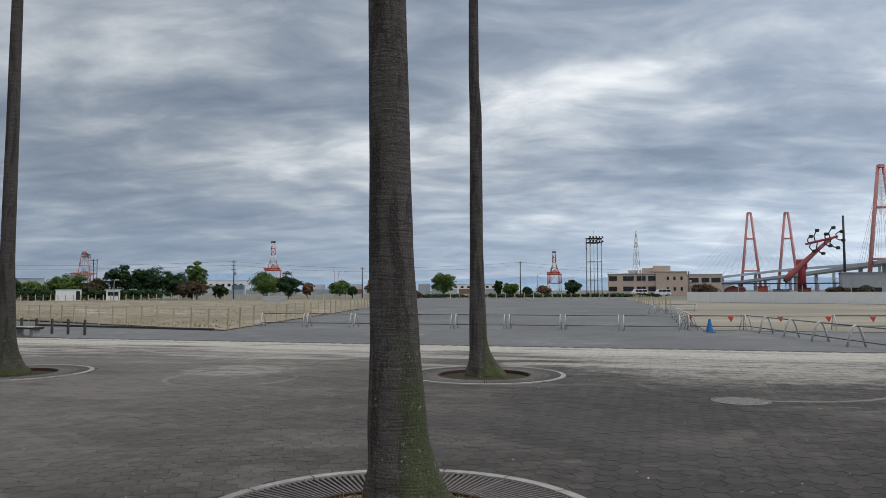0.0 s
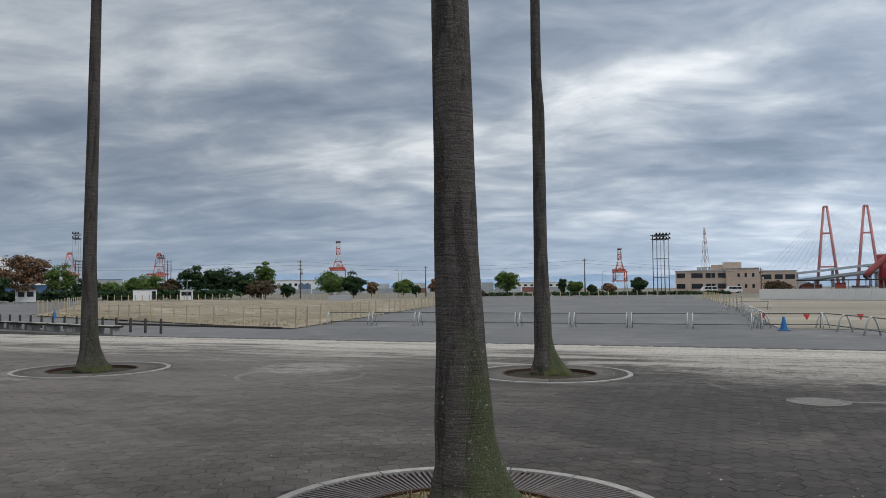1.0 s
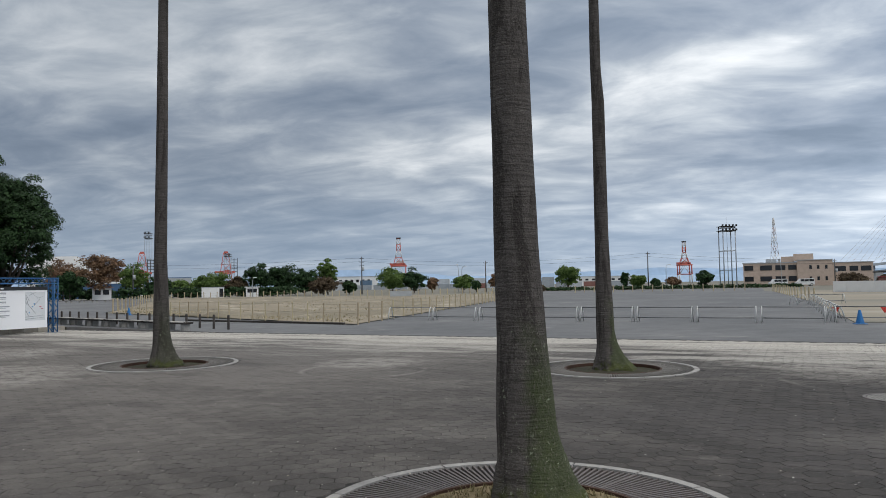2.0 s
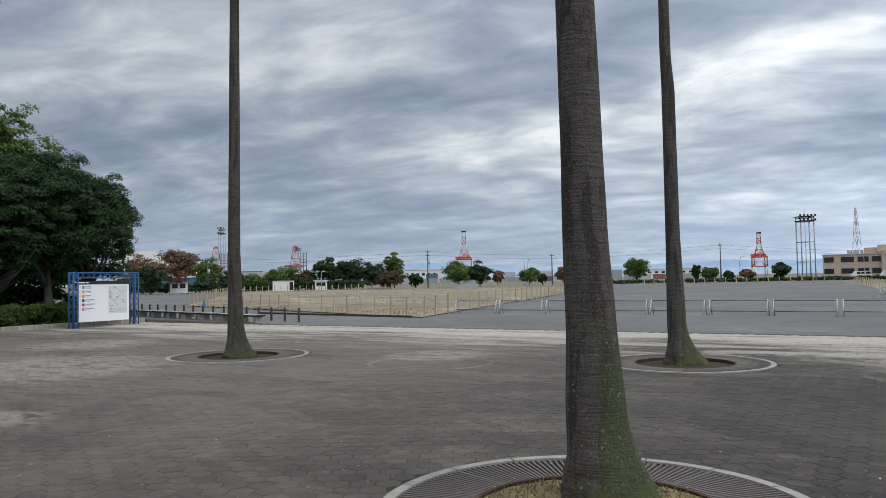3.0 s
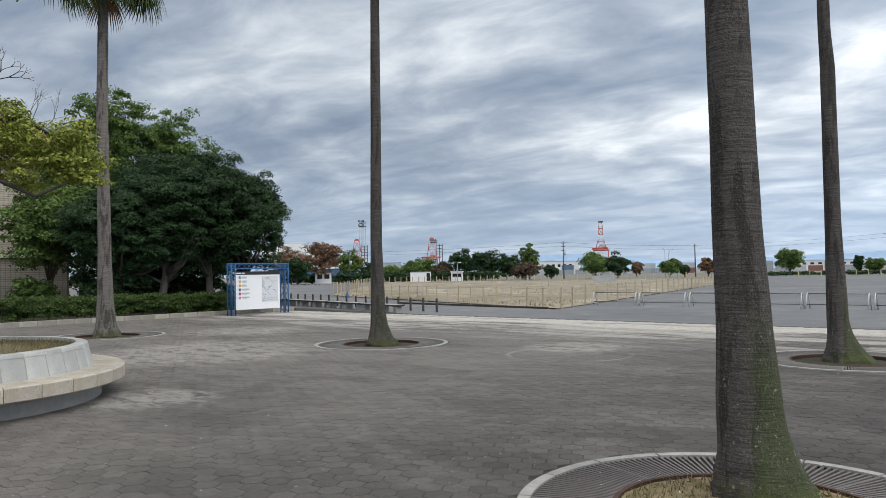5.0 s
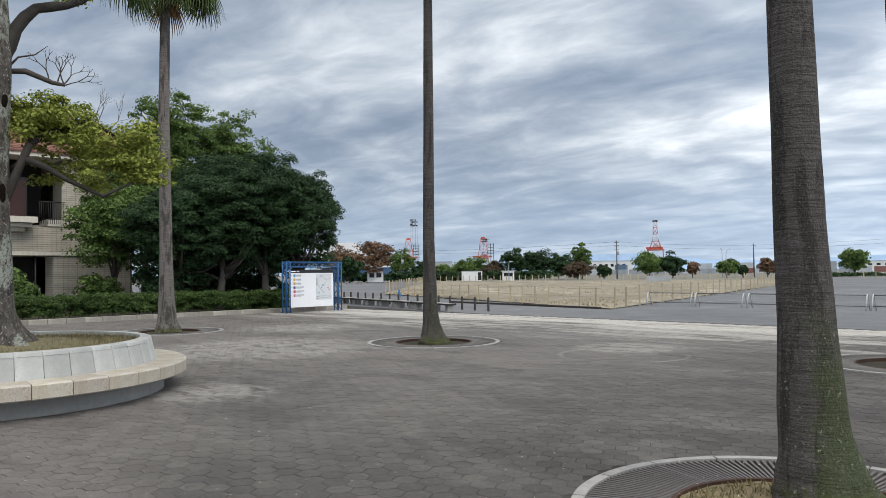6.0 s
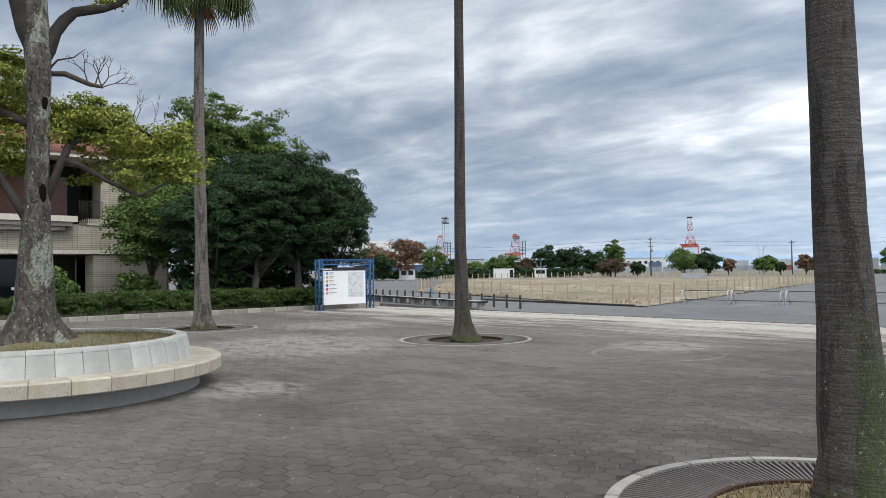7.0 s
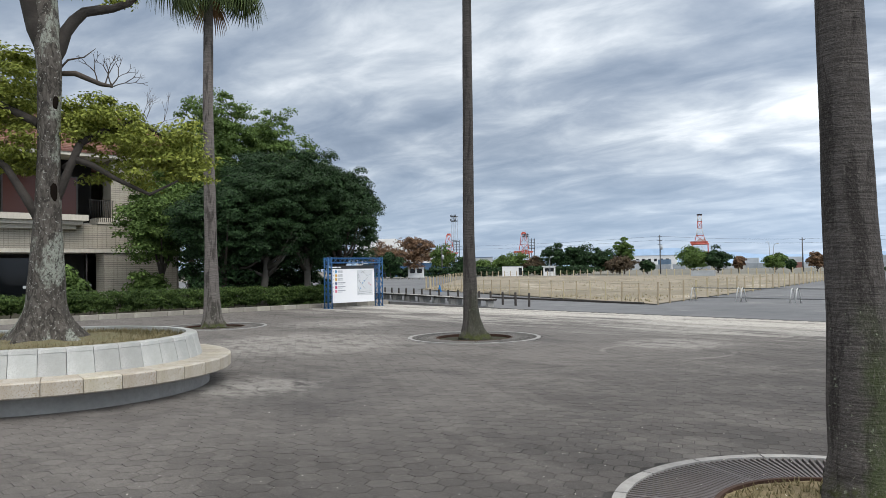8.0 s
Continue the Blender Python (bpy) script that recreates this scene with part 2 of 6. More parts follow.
def palm_bark_material(name, bright, mossy):
    """Ringed grey-brown palm bark with streaks that also carry shading, and moss on one side near the foot."""
    m = bpy.data.materials.new(name)
    m.use_nodes = True
    n = Nodes(m.node_tree)
    bsdf = m.node_tree.nodes["Principled BSDF"]
    obj = n.add("ShaderNodeTexCoord").outputs["Object"]
    sep = n.add("ShaderNodeSeparateXYZ", {0: obj})
    rings = n.noise(n.mapping(obj, scale=(5, 5, 62)), 1.0, 5, 0.62, 0.5)
    streak_shade = n.noise(n.mapping(obj, scale=(8, 8, 1.1)), 1.0, 6, 0.65, 0.6)
    fibre = n.noise(n.mapping(obj, scale=(70, 70, 45)), 1.0, 3, 0.6)
    col = n.mix(n.ramp(rings, 0.36, 0.64), tuple(c * bright for c in (0.064, 0.056, 0.052)), tuple(c * bright for c in (0.108, 0.097, 0.090)))
    # wet streaks, darkened further to paint in shading of the trunk
    col = n.mix(n.ramp(streak_shade, 0.48, 0.60, 0.0, 0.75), col, (0.026, 0.022, 0.020))
    col = n.mix(n.ramp(n.noise(n.mapping(obj, scale=(2, 2, 5)), 3, 5, 0.7), 0.62, 0.72, 0.0, 0.5), col, (0.18, 0.165, 0.15))
    low = n.math("ADD", sep.outputs[2], n.math("MULTIPLY_ADD", n.noise(obj, 2.4, 5, 0.65), 1.6, -0.8))
    side = n.math("ADD", sep.outputs[0], n.math("MULTIPLY_ADD", n.noise(obj, 4, 5, 0.65), 0.5, -0.25))
    moss = n.math("MULTIPLY", n.ramp(low, 0.75, 1.45, 1.0, 0.0), n.ramp(side, -0.08, 0.06))
    col = n.mix(n.math("MULTIPLY", moss, mossy), col, n.mix(n.noise(obj, 30, 4, 0.7), (0.028, 0.038, 0.018), (0.075, 0.092, 0.036)))
    foot = n.ramp(n.math("ADD", sep.outputs[2], n.math("MULTIPLY_ADD", n.noise(obj, 6, 4), 0.3, -0.15)), 0.06, 0.2, 1.0, 0.0)
    col = n.mix(n.math("MULTIPLY", foot, n.ramp(n.noise(obj, 9, 4), 0.4, 0.6)), col, (0.06, 0.07, 0.02))
    lichen = n.math("MULTIPLY", n.ramp(n.noise(obj, 22, 5, 0.7), 0.62, 0.66), n.ramp(low, 0.9, 1.7, 1.0, 0.0))
    col = n.mix(n.math("MULTIPLY", lichen, 0.6), col, (0.30, 0.33, 0.24))
    h = n.math("ADD", n.math("MULTIPLY", rings, 0.8), n.math("MULTIPLY", fibre, 0.7))
    col = n.mix(n.ramp(fibre, 0.5, 0.72, 0.0, 0.45), col, (0.17, 0.16, 0.14))
    n.put(bsdf.inputs["Base Color"], col)
    bsdf.inputs["Roughness"].default_value = 0.88
    bsdf.inputs["Specular IOR Level"].default_value = 0.25
    b = n.add("ShaderNodeBump", {"Strength": 1.0, "Distance": 0.018, "Height": h})
    n.put(bsdf.inputs["Normal"], b.outputs[0])
    return m


def lichen_bark_material():
    """Rough fissured grey bark with pale lichen patches."""
    m = bpy.data.materials.new("lichen_bark")
    m.use_nodes = True
    n = Nodes(m.node_tree)
    bsdf = m.node_tree.nodes["Principled BSDF"]
    obj = n.add("ShaderNodeTexCoord").outputs["Object"]
    plates = n.noise(n.mapping(obj, scale=(13, 13, 5.5)), 1.0, 7, 0.68, 1.2)
    flakes = n.noise(n.mapping(obj, scale=(30, 30, 20)), 1.0, 5, 0.7, 0.6)
    col = n.mix(n.ramp(plates, 0.40, 0.60), (0.036, 0.031, 0.027), (0.145, 0.13, 0.113))
    col = n.mix(n.ramp(flakes, 0.35, 0.7, 0.0, 0.6), col, (0.10, 0.09, 0.078))
    lichen = n.math("MULTIPLY", n.ramp(n.noise(n.mapping(obj, (0, 3, 0), scale=(2.2, 2.2, 1.3)), 1.0, 5, 0.65, 0.5), 0.52, 0.60), n.ramp(flakes, 0.38, 0.56))
    col = n.mix(n.math("MULTIPLY", lichen, 0.85), col, (0.36, 0.385, 0.33))
    spots = n.ramp(n.noise(obj, 30, 4, 0.6, 0.4), 0.61, 0.65)
    col = n.mix(n.math("MULTIPLY", spots, 0.8), col, (0.44, 0.44, 0.40))
    n.put(bsdf.inputs["Base Color"], col)
    bsdf.inputs["Roughness"].default_value = 0.9
    bsdf.inputs["Specular IOR Level"].default_value = 0.25
    b = n.add("ShaderNodeBump", {"Strength": 1.0, "Distance": 0.03, "Height": n.math("ADD", plates, n.math("MULTIPLY", flakes, 0.4))})
    n.put(bsdf.inputs["Normal"], b.outputs[0])
    return m


M_PAVER = paving_material("paver_single", False)
M_PAVING = paving_material("paving_field", True)
M_PALM = palm_bark_material("palm_bark", 0.9, 0.85)
M_PALM_DRY = palm_bark_material("dry_palm_bark", 0.85, 0.3)
M_PALM_GREY = palm_bark_material("grey_palm_bark", 1.9, 0.12)
M_DUSTY_IRON = material("dusty_iron", (0.20, 0.19, 0.175), 0.85, second=(0.12, 0.112, 0.104), scale=2, amount=1.0, bump=0.3)
M_JOINT = material("joint_grit", (0.016, 0.0145, 0.0135), 0.95, second=(0.07, 0.066, 0.062), amount=1.0, scale=1.7, bump=0.3)
M_GROUND = material("far_ground", (0.20, 0.19, 0.16), 0.95, second=(0.13, 0.13, 0.10), scale=0.05)
M_ASPHALT = material("asphalt", (0.125, 0.13, 0.138), 0.85, second=(0.18, 0.183, 0.188), scale=0.12, amount=0.8, bump=0.25, bump_scale=60, stain=((0.24, 0.235, 0.225), 0.25, 0.58))
M_SAND = material("dry_field", (0.30, 0.258, 0.195), 0.95, second=(0.195, 0.175, 0.128), scale=0.16, amount=0.9, bump=0.6, bump_scale=5, stain=((0.37, 0.335, 0.27), 0.35, 0.55))
M_SAND_GREY = material("grey_sand", (0.34, 0.30, 0.235), 0.95, second=(0.19, 0.185, 0.16), scale=0.10, amount=0.9, bump=0.4, bump_scale=5, stretch=(0.3, 1, 1), stain=((0.36, 0.34, 0.295), 0.15, 0.55))
M_KERB = material("kerb_stone", (0.37, 0.345, 0.295), 0.85, scale=2, bump=0.3, per_object=True, vary=0.18)
M_CONCRETE = material("concrete", (0.36, 0.35, 0.33), 0.85, scale=2, bump=0.25)
M_RING = material("ring_stone", (0.36, 0.35, 0.335), 0.8, scale=3, bump=0.3, per_object=True, vary=0.12)
M_IRON = material("cast_iron", (0.17, 0.15, 0.145), 0.55, metal=0.35, second=(0.12, 0.10, 0.09), scale=8, bump=0.2)
# near-black, so the shallow floor shows as deep shade between slats
M_PIT_SHADE = material("grate_pit_shade", (0.012, 0.011, 0.01), 0.95, scale=4)
M_SOIL = material("dry_soil", (0.30, 0.235, 0.14), 0.95, second=(0.16, 0.14, 0.06), scale=7, amount=0.8, bump=0.9, bump_scale=30)
M_SOIL_DARK = material("mossy_soil", (0.045, 0.036, 0.026), 0.95, second=(0.04, 0.045, 0.018), scale=7, amount=0.9, bump=0.9, bump_scale=30)
M_RUST = material("rusty_edge", (0.09, 0.05, 0.035), 0.8, metal=0.3, scale=8)
M_GRANITE = material("granite_wall", (0.58, 0.58, 0.56), 0.7, second=(0.42, 0.43, 0.41), scale=2.6, amount=0.9, bump=0.25, bump_scale=120, per_object=True, vary=0.12, stain=((0.36, 0.36, 0.34), 110, 0.50))
M_SEAT = material("seat_stone", (0.58, 0.54, 0.475), 0.42, second=(0.44, 0.38, 0.28), scale=3.5, amount=0.8, bump=0.12, bump_scale=120, per_object=True, vary=0.1, stain=((0.30, 0.24, 0.15), 60, 0.52))
M_TURF = material("thin_turf", (0.20, 0.19, 0.10), 0.95, second=(0.24, 0.20, 0.12), scale=3, amount=0.9, bump=1.0, bump_scale=40)
M_BARK = lichen_bark_material()
M_LIMB = material("limb_bark", (0.06, 0.052, 0.045), 0.9, second=(0.034, 0.029, 0.025), scale=6, amount=0.9, bump=0.8, bump_scale=25, stain=((0.15, 0.15, 0.13), 7, 0.66))
M_BARK_DARK = material("dark_bark", (0.085, 0.07, 0.058), 0.9, scale=4, bump=0.6, bump_scale=20)
M_BARK_PALE = material("pale_bark", (0.13, 0.118, 0.10), 0.9, scale=4, bump=0.6, bump_scale=20)
L_DARK = leaf_material("leaf_dark", (0.015, 0.036, 0.014), (0.040, 0.082, 0.029), thin=0.04)
L_MID = leaf_material("leaf_mid", (0.08, 0.14, 0.036), (0.145, 0.215, 0.06))
L_LIME = leaf_material("leaf_lime", (0.18, 0.225, 0.042), (0.33, 0.36, 0.078))
L_HEDGE = leaf_material("leaf_hedge", (0.045, 0.088, 0.024), (0.105, 0.155, 0.042))
L_AUTUMN = leaf_material("leaf_autumn", (0.15, 0.09, 0.055), (0.24, 0.15, 0.09))
L_BROWN = leaf_material("leaf_brown", (0.10, 0.07, 0.05), (0.13, 0.10, 0.06))
L_PALM = leaf_material("leaf_palm", (0.06, 0.095, 0.035), (0.12, 0.15, 0.055))
L_DEADPALM = leaf_material("leaf_palm_dry", (0.22, 0.12, 0.06), (0.28, 0.18, 0.10))

# ---- building helpers ----


def part(name, bm, mat, parent=None, label=""):
    """Links a bmesh as one mesh object, under a thing or a part."""
    me = bpy.data.meshes.new(name)
    bm.to_mesh(me)
    bm.free()
    me.materials.append(mat)
    ob = new(name, me)
    if parent:
        ob.parent = parent
    if label:
        ob["label"] = label
    return ob


def piece(name, me, parent, m=None):
    """One more object on a mesh that is there already."""
    ob = new(name, me)
    ob.parent = parent
    if m is not None:
        ob.matrix_basis = m
    return ob


def mesh_of(name, bm, mat):
    me = bpy.data.meshes.new(name)
    bm.to_mesh(me)
    bm.free()
    me.materials.append(mat)
    return me


def thing(name, label, category, m=None, group="", kind=""):
    ob = tagged(new(name), label, category, group, kind)
    if m is not None:
        ob.matrix_basis = m
    return ob


def box(bm, x0, x1, y0, y1, z0, z1, bevel=0.0):
    got = bmesh.ops.create_cube(bm, size=1.0)["verts"]
    for v in got:
        v.co = Vector((x0 + (v.co.x + 0.5) * (x1 - x0), y0 + (v.co.y + 0.5) * (y1 - y0), z0 + (v.co.z + 0.5) * (z1 - z0)))
    if bevel:
        edges = list({e for v in got for e in v.link_edges})
        bmesh.ops.bevel(bm, geom=edges, offset=bevel, segments=1, affect="EDGES")
    return bm


def boxed(*a, **k):
    return box(bmesh.new(), *a, **k)


def tube(bm, points, radii, sides=8, caps=True):
    """A round tube through points, with a radius at each."""
    pts = [Vector(p) for p in points]
    if not isinstance(radii, (list, tuple)):
        radii = [radii] * len(pts)
    rings, side = [], None
    for i, p in enumerate(pts):
        d = (pts[min(i + 1, len(pts) - 1)] - pts[max(i - 1, 0)]).normalized()
        if side is None:
            side = d.orthogonal().normalized()
        side = (side - d * side.dot(d)).normalized()
        other = d.cross(side)
        rings.append([bm.verts.new(p + (side * math.cos(a) + other * math.sin(a)) * radii[i]) for a in (2 * math.pi * k / sides for k in range(sides))])
    for a, b in zip(rings, rings[1:]):
        for k in range(sides):
            bm.faces.new((a[k], a[(k + 1) % sides], b[(k + 1) % sides], b[k])).smooth = True
    if caps:
        bm.faces.new(rings[0][::-1])
        bm.faces.new(rings[-1])
    return bm


def tubed(*a, **k):
    return tube(bmesh.new(), *a, **k)


def lathe(bm, profile, steps=48, a0=0.0, a1=2 * math.pi, close=False):
    """Turns a profile of (r, z) about z; close joins its last point to its first and caps an open sweep."""
    full = abs(a1 - a0 - 2 * math.pi) < 1e-6
    cols = []
    for k in range(steps if full else steps + 1):
        a = a0 + (a1 - a0) * k / steps
        cols.append([bm.verts.new((r * math.cos(a), r * math.sin(a), z)) for r, z in profile])
    n = len(profile)
    for k in range(steps):
        a, b = cols[k], cols[(k + 1) % len(cols)]
        for i in range(n if close else n - 1):
            bm.faces.new((a[i], b[i], b[(i + 1) % n], a[(i + 1) % n]))
    if close and not full:
        bm.faces.new(cols[0])
        bm.faces.new(cols[-1][::-1])
    return bm


def lathed(*a, **k):
    return lathe(bmesh.new(), *a, **k)


def sheet(name, corners, z, mat, depth=0.2):
    """A flat slab of ground with the given outline."""
    bm = bmesh.new()
    top = [bm.verts.new((x, y, z)) for x, y in corners]
    low_ring = [bm.verts.new((x, y, z - depth)) for x, y in corners]
    face = bm.faces.new(top)
    if face.normal.z < 0:
        face.normal_flip()
    for i in range(len(top)):
        j = (i + 1) % len(top)
        bm.faces.new((top[i], low_ring[i], low_ring[j], top[j]))
    bmesh.ops.recalc_face_normals(bm, faces=bm.faces)
    ob = part(name, bm, mat)
    return ob


def cloud_mesh(name, verts, faces, mat):
    me = bpy.data.meshes.new(name)
    me.vertices.add(len(verts))
    me.vertices.foreach_set("co", np.asarray(verts, dtype=np.float32).ravel())
    k = faces.shape[1]
    me.loops.add(faces.size)
    me.loops.foreach_set("vertex_index", faces.astype(np.int32).ravel())
    me.polygons.add(len(faces))
    me.polygons.foreach_set("loop_start", np.arange(0, faces.size, k, dtype=np.int32))
    me.polygons.foreach_set("loop_total", np.full(len(faces), k, dtype=np.int32))
    me.update(calc_edges=True)
    me.shade_flat()
    me.materials.append(mat)
    return me


def leaf_mesh(name, clumps, per_clump, size, mat, seed, long=1.7, fill=0.35, up=0.5, rough=0.55):
    """Many small pointed leaves, set round clumps given as (x, y, z, rx, rz)."""
    rng = np.random.default_rng(seed)
    c = np.repeat(np.asarray(clumps, dtype=float), per_clump, axis=0)
    n = len(c)
    d = rng.normal(size=(n, 3))
    d /= np.linalg.norm(d, axis=1)[:, None]
    d[:, 2] = np.where(d[:, 2] < -0.3, -d[:, 2] * 0.6, d[:, 2])
    r = np.where(rng.random(n) < fill, rng.random(n) ** 0.5, 0.85 + 0.3 * rng.random(n))[:, None]
    p = c[:, :3] + d * r * c[:, [3, 3, 4]]
    nor = d + rng.normal(scale=rough, size=(n, 3)) + np.array((0, 0, up))
    nor /= np.linalg.norm(nor, axis=1)[:, None]
    a = np.cross(nor, rng.normal(size=(n, 3)))
    a /= np.linalg.norm(a, axis=1)[:, None]
    b = np.cross(nor, a)
    s = (size * (0.6 + 0.8 * rng.random(n)))[:, None]
    v = np.stack([p - a * s * long / 2, p + b * s / 2 + nor * s * 0.12, p + a * s * long / 2, p - b * s / 2 + nor * s * 0.12], axis=1).reshape(-1, 3)
    return cloud_mesh(name, v, np.arange(4 * n).reshape(-1, 4), mat)


def crown_clumps(n, rx, ry, rz, z, size, rng, shell=0.5):
    """Clumps spread through a lumpy ellipsoid."""
    out = []
    for _ in range(n):
        d = Vector((rng.gauss(0, 1), rng.gauss(0, 1), rng.gauss(0, 1))).normalized()
        k = (shell + (1 - shell) * rng.random()) * (0.82 + 0.36 * noise.noise(d * 1.7 + Vector((z, rx, n * 0.1))) + 0.1)
        s = size * (0.6 + 0.8 * rng.random())
        out.append((d.x * rx * k, d.y * ry * k, z + d.z * rz * k, s, s * 0.75))
    return out


def tree(name, label, x, y, height, width, low, leaf_mat, seed, clumps=40, per=60, leaf=0.25, trunk=0.16, lump=0.9, bark=None, shell=0.45, fill=0.35, group="", core=0, ground=0.0, rough=0.55, site=None):
    """A tree: tapered trunk with limbs, and a crown of leaf clumps from height low up."""
    rng = random.Random(seed)
    t = thing(name, label, "tree", (site or Matrix()) @ pose(x, y, ground), group)
    rz, zc = (height - low) / 2, (height + low) / 2
    cl = crown_clumps(clumps, width / 2, width / 2, rz, zc, lump, rng, shell)
    bm = bmesh.new()
    lean = rng.uniform(-0.15, 0.15)
    top = low + (height - low) * 0.45
    tube(bm, [(0, 0, -0.05), (lean * 0.3, 0, low * 0.5), (lean, 0.05, low), (lean * 1.4, 0, top)], [trunk * 1.35, trunk, trunk * 0.85, trunk * 0.35], 9)
    for i in range(min(9, clumps)):
        q = Vector(cl[i * (clumps // min(9, clumps))][:3])
        s = Vector((lean, 0.05, low * (0.75 + 0.35 * rng.random())))
        mid = s.lerp(q, 0.5) + Vector((0, 0, -0.12 * (q - s).length))
        tube(bm, [s, mid, q], [trunk * 0.5, trunk * 0.32, trunk * 0.1], 6)
    part("trunk", bm, bark or M_BARK_DARK, t)
    ob = new("crown", leaf_mesh("crown", cl, per, leaf, leaf_mat, seed, fill=fill, rough=rough))
    ob.parent = t
    # oversized inner leaves, added to block light and darken the crown
    if core:
        inner = crown_clumps(core, width * 0.33, width * 0.33, rz * 0.7, zc, lump * 1.3, rng, 0.1)
        ob = new("crown_light_block", leaf_mesh("crown_light_block", inner, 110, leaf * 2.2, leaf_mat, seed + 500, fill=0.8))
        ob.parent = t
    return t

# ---- ground ----
# dark asphalt tone that paints the shadow line at the paving edge
M_GUTTER_SHADE = material("shaded_asphalt", (0.045, 0.045, 0.047), 0.8, second=(0.10, 0.10, 0.10), scale=1.2, amount=0.9)
ground = part("ground", boxed(-4500, 4500, -4500, 4500, -1.0, -0.08), M_GROUND)
tagged(ground, "wide flat grey-brown ground reaching the horizon", "ground", kind="structure")
EDGE = 20.5  # the plaza ends here, along V


def xy(u, v):
    p = uv(u, v)
    return p.x, p.y


GRATES = ((-0.32, 4.98), (0.58, 13.78), (-8.62, 14.18), (-17.25, 13.95))
GRATE_R = 1.50
bm = bmesh.new()
rims = [[xy(-40, -30), xy(40, -30), xy(40, EDGE - 0.02), xy(-18.0, EDGE - 0.02), xy(-34, 23.0), xy(-40, 23.5)]]
for gx, gy in GRATES:
    rims.append([(gx + (GRATE_R - 0.02) * math.cos(radians(k * 7.5)), gy + (GRATE_R - 0.02) * math.sin(radians(k * 7.5))) for k in range(48)])
edges = []
for rim in rims:
    ring = [bm.verts.new((x, y, -0.003)) for x, y in rim]
    edges += [bm.edges.new((ring[i], ring[(i + 1) % len(ring)])) for i in range(len(ring))]
bmesh.ops.triangle_fill(bm, edges=edges, use_beauty=True, normal=(0, 0, 1))
lower = bmesh.ops.extrude_face_region(bm, geom=list(bm.faces))["geom"]
for v in lower:
    if isinstance(v, bmesh.types.BMVert):
        v.co.z -= 0.06
bmesh.ops.recalc_face_normals(bm, faces=bm.faces)
plaza = part("pavement", bm, M_JOINT)
tagged(plaza, "dark grey hexagonal pavers dusted pale along the road edge", "pavement", kind="structure")
road = sheet("road", [xy(-70, 17.5), xy(80, 17.5), xy(80, EDGE + 7.5), xy(20, EDGE + 7.5), (26.0, 114.0), (36, 160), (-8.0, 160), (-8.6, 62.0), (-9.5, 30.0), (-34.5, 48.3), (-78, 126.4), (-120, 126), (-120, 60)], -0.045, M_ASPHALT, 0.03)
tagged(road, "smooth grey asphalt with faint pale scuffs", "road", kind="structure")
bm = bmesh.new()
corners = [Vector(c) for c in ((-34.5, 48.6, 0), (-9.7, 30.2, 0), (-8.0, 126, 0), (-78.0, 126, 0))]
grid, N = [], 110
for i in range(N + 1):
    f = (i / N) ** 1.6
    row = []
    for j in range(N + 1):
        g = j / N
        p = corners[0].lerp(corners[1], g).lerp(corners[3].lerp(corners[2], g), f)
        rim = min(1.0, 14 * min(g, 1 - g, i / N * 1.5, 1 - i / N))
        ridge = max(0.0, noise.noise(Vector((p.x * 0.06, p.y * 0.16, 2.0)))) * 0.5 + 0.10 * noise.noise(p * 0.5) + 0.04 * noise.noise(p * 1.7)
        row.append(bm.verts.new((p.x, p.y, -0.02 + rim * max(-0.02, ridge * 0.9))))
    grid.append(row)
for a, b in zip(grid, grid[1:]):
    for j in range(N):
        bm.faces.new((a[j], a[j + 1], b[j + 1], b[j]))
field_w = part("dry_field", bm, M_SAND)
field_w.matrix_basis = SITE
tagged(field_w, "bare sandy field with dry grass and low ridges", "field", kind="structure")
g = np.random.default_rng(14)
n = 7000
f, w = g.random(n) ** 1.8, g.random(n)
near_side = np.array((-34.0, 48.9))[None] * (1 - w[:, None]) + np.array((-10.2, 31.2))[None] * w[:, None]
p = np.concatenate([near_side + f[:, None] * (np.array((-38.0, 75.0))[None] * (1 - w[:, None]) + np.array((1.4, 92.0))[None] * w[:, None]), np.full((n, 1), 0.0)], axis=1)
d = g.normal(scale=0.5, size=(n, 3)) + np.array((0, 0, 0.8))
d *= (g.uniform(0.06, 0.2, n) / np.linalg.norm(d, axis=1))[:, None]
wd = np.cross(d, g.normal(size=(n, 3)))
wd *= (0.02 / np.linalg.norm(wd, axis=1))[:, None]
L_STRAW = leaf_material("dry_straw", (0.28, 0.25, 0.14), (0.46, 0.39, 0.25))
tufts = new("dry_grass", cloud_mesh("dry_grass", np.stack([p - wd, p + wd, p + d], axis=1).reshape(-1, 3), np.arange(3 * n).reshape(-1, 3), L_STRAW))
tufts.matrix_basis = SITE
tagged(tufts, "thin dry grass tufts on the sandy field", "grass", kind="stuff")
# strip coloured dark as the thin shadow where the paving ends
gutter = part("gutter", boxed(-30, 40, EDGE + 0.0, EDGE + 0.6, -0.06, -0.036), M_GUTTER_SHADE)
gutter.matrix_basis = pose(0, 0, 0, 0, 0, TURN)
tagged(gutter, "dark strip of painted shadow along the paving edge", "gutter", kind="structure")
field_e = sheet("sand_field", [(9.6, 29.2), (30, 23.8), (70, 30), (75, 90), (26.5, 114), (15.3, 54)], -0.02, M_SAND_GREY, 0.05)
field_e.matrix_basis = SITE
tagged(field_e, "grey-brown bare sand field behind pipe barriers", "field", kind="structure")

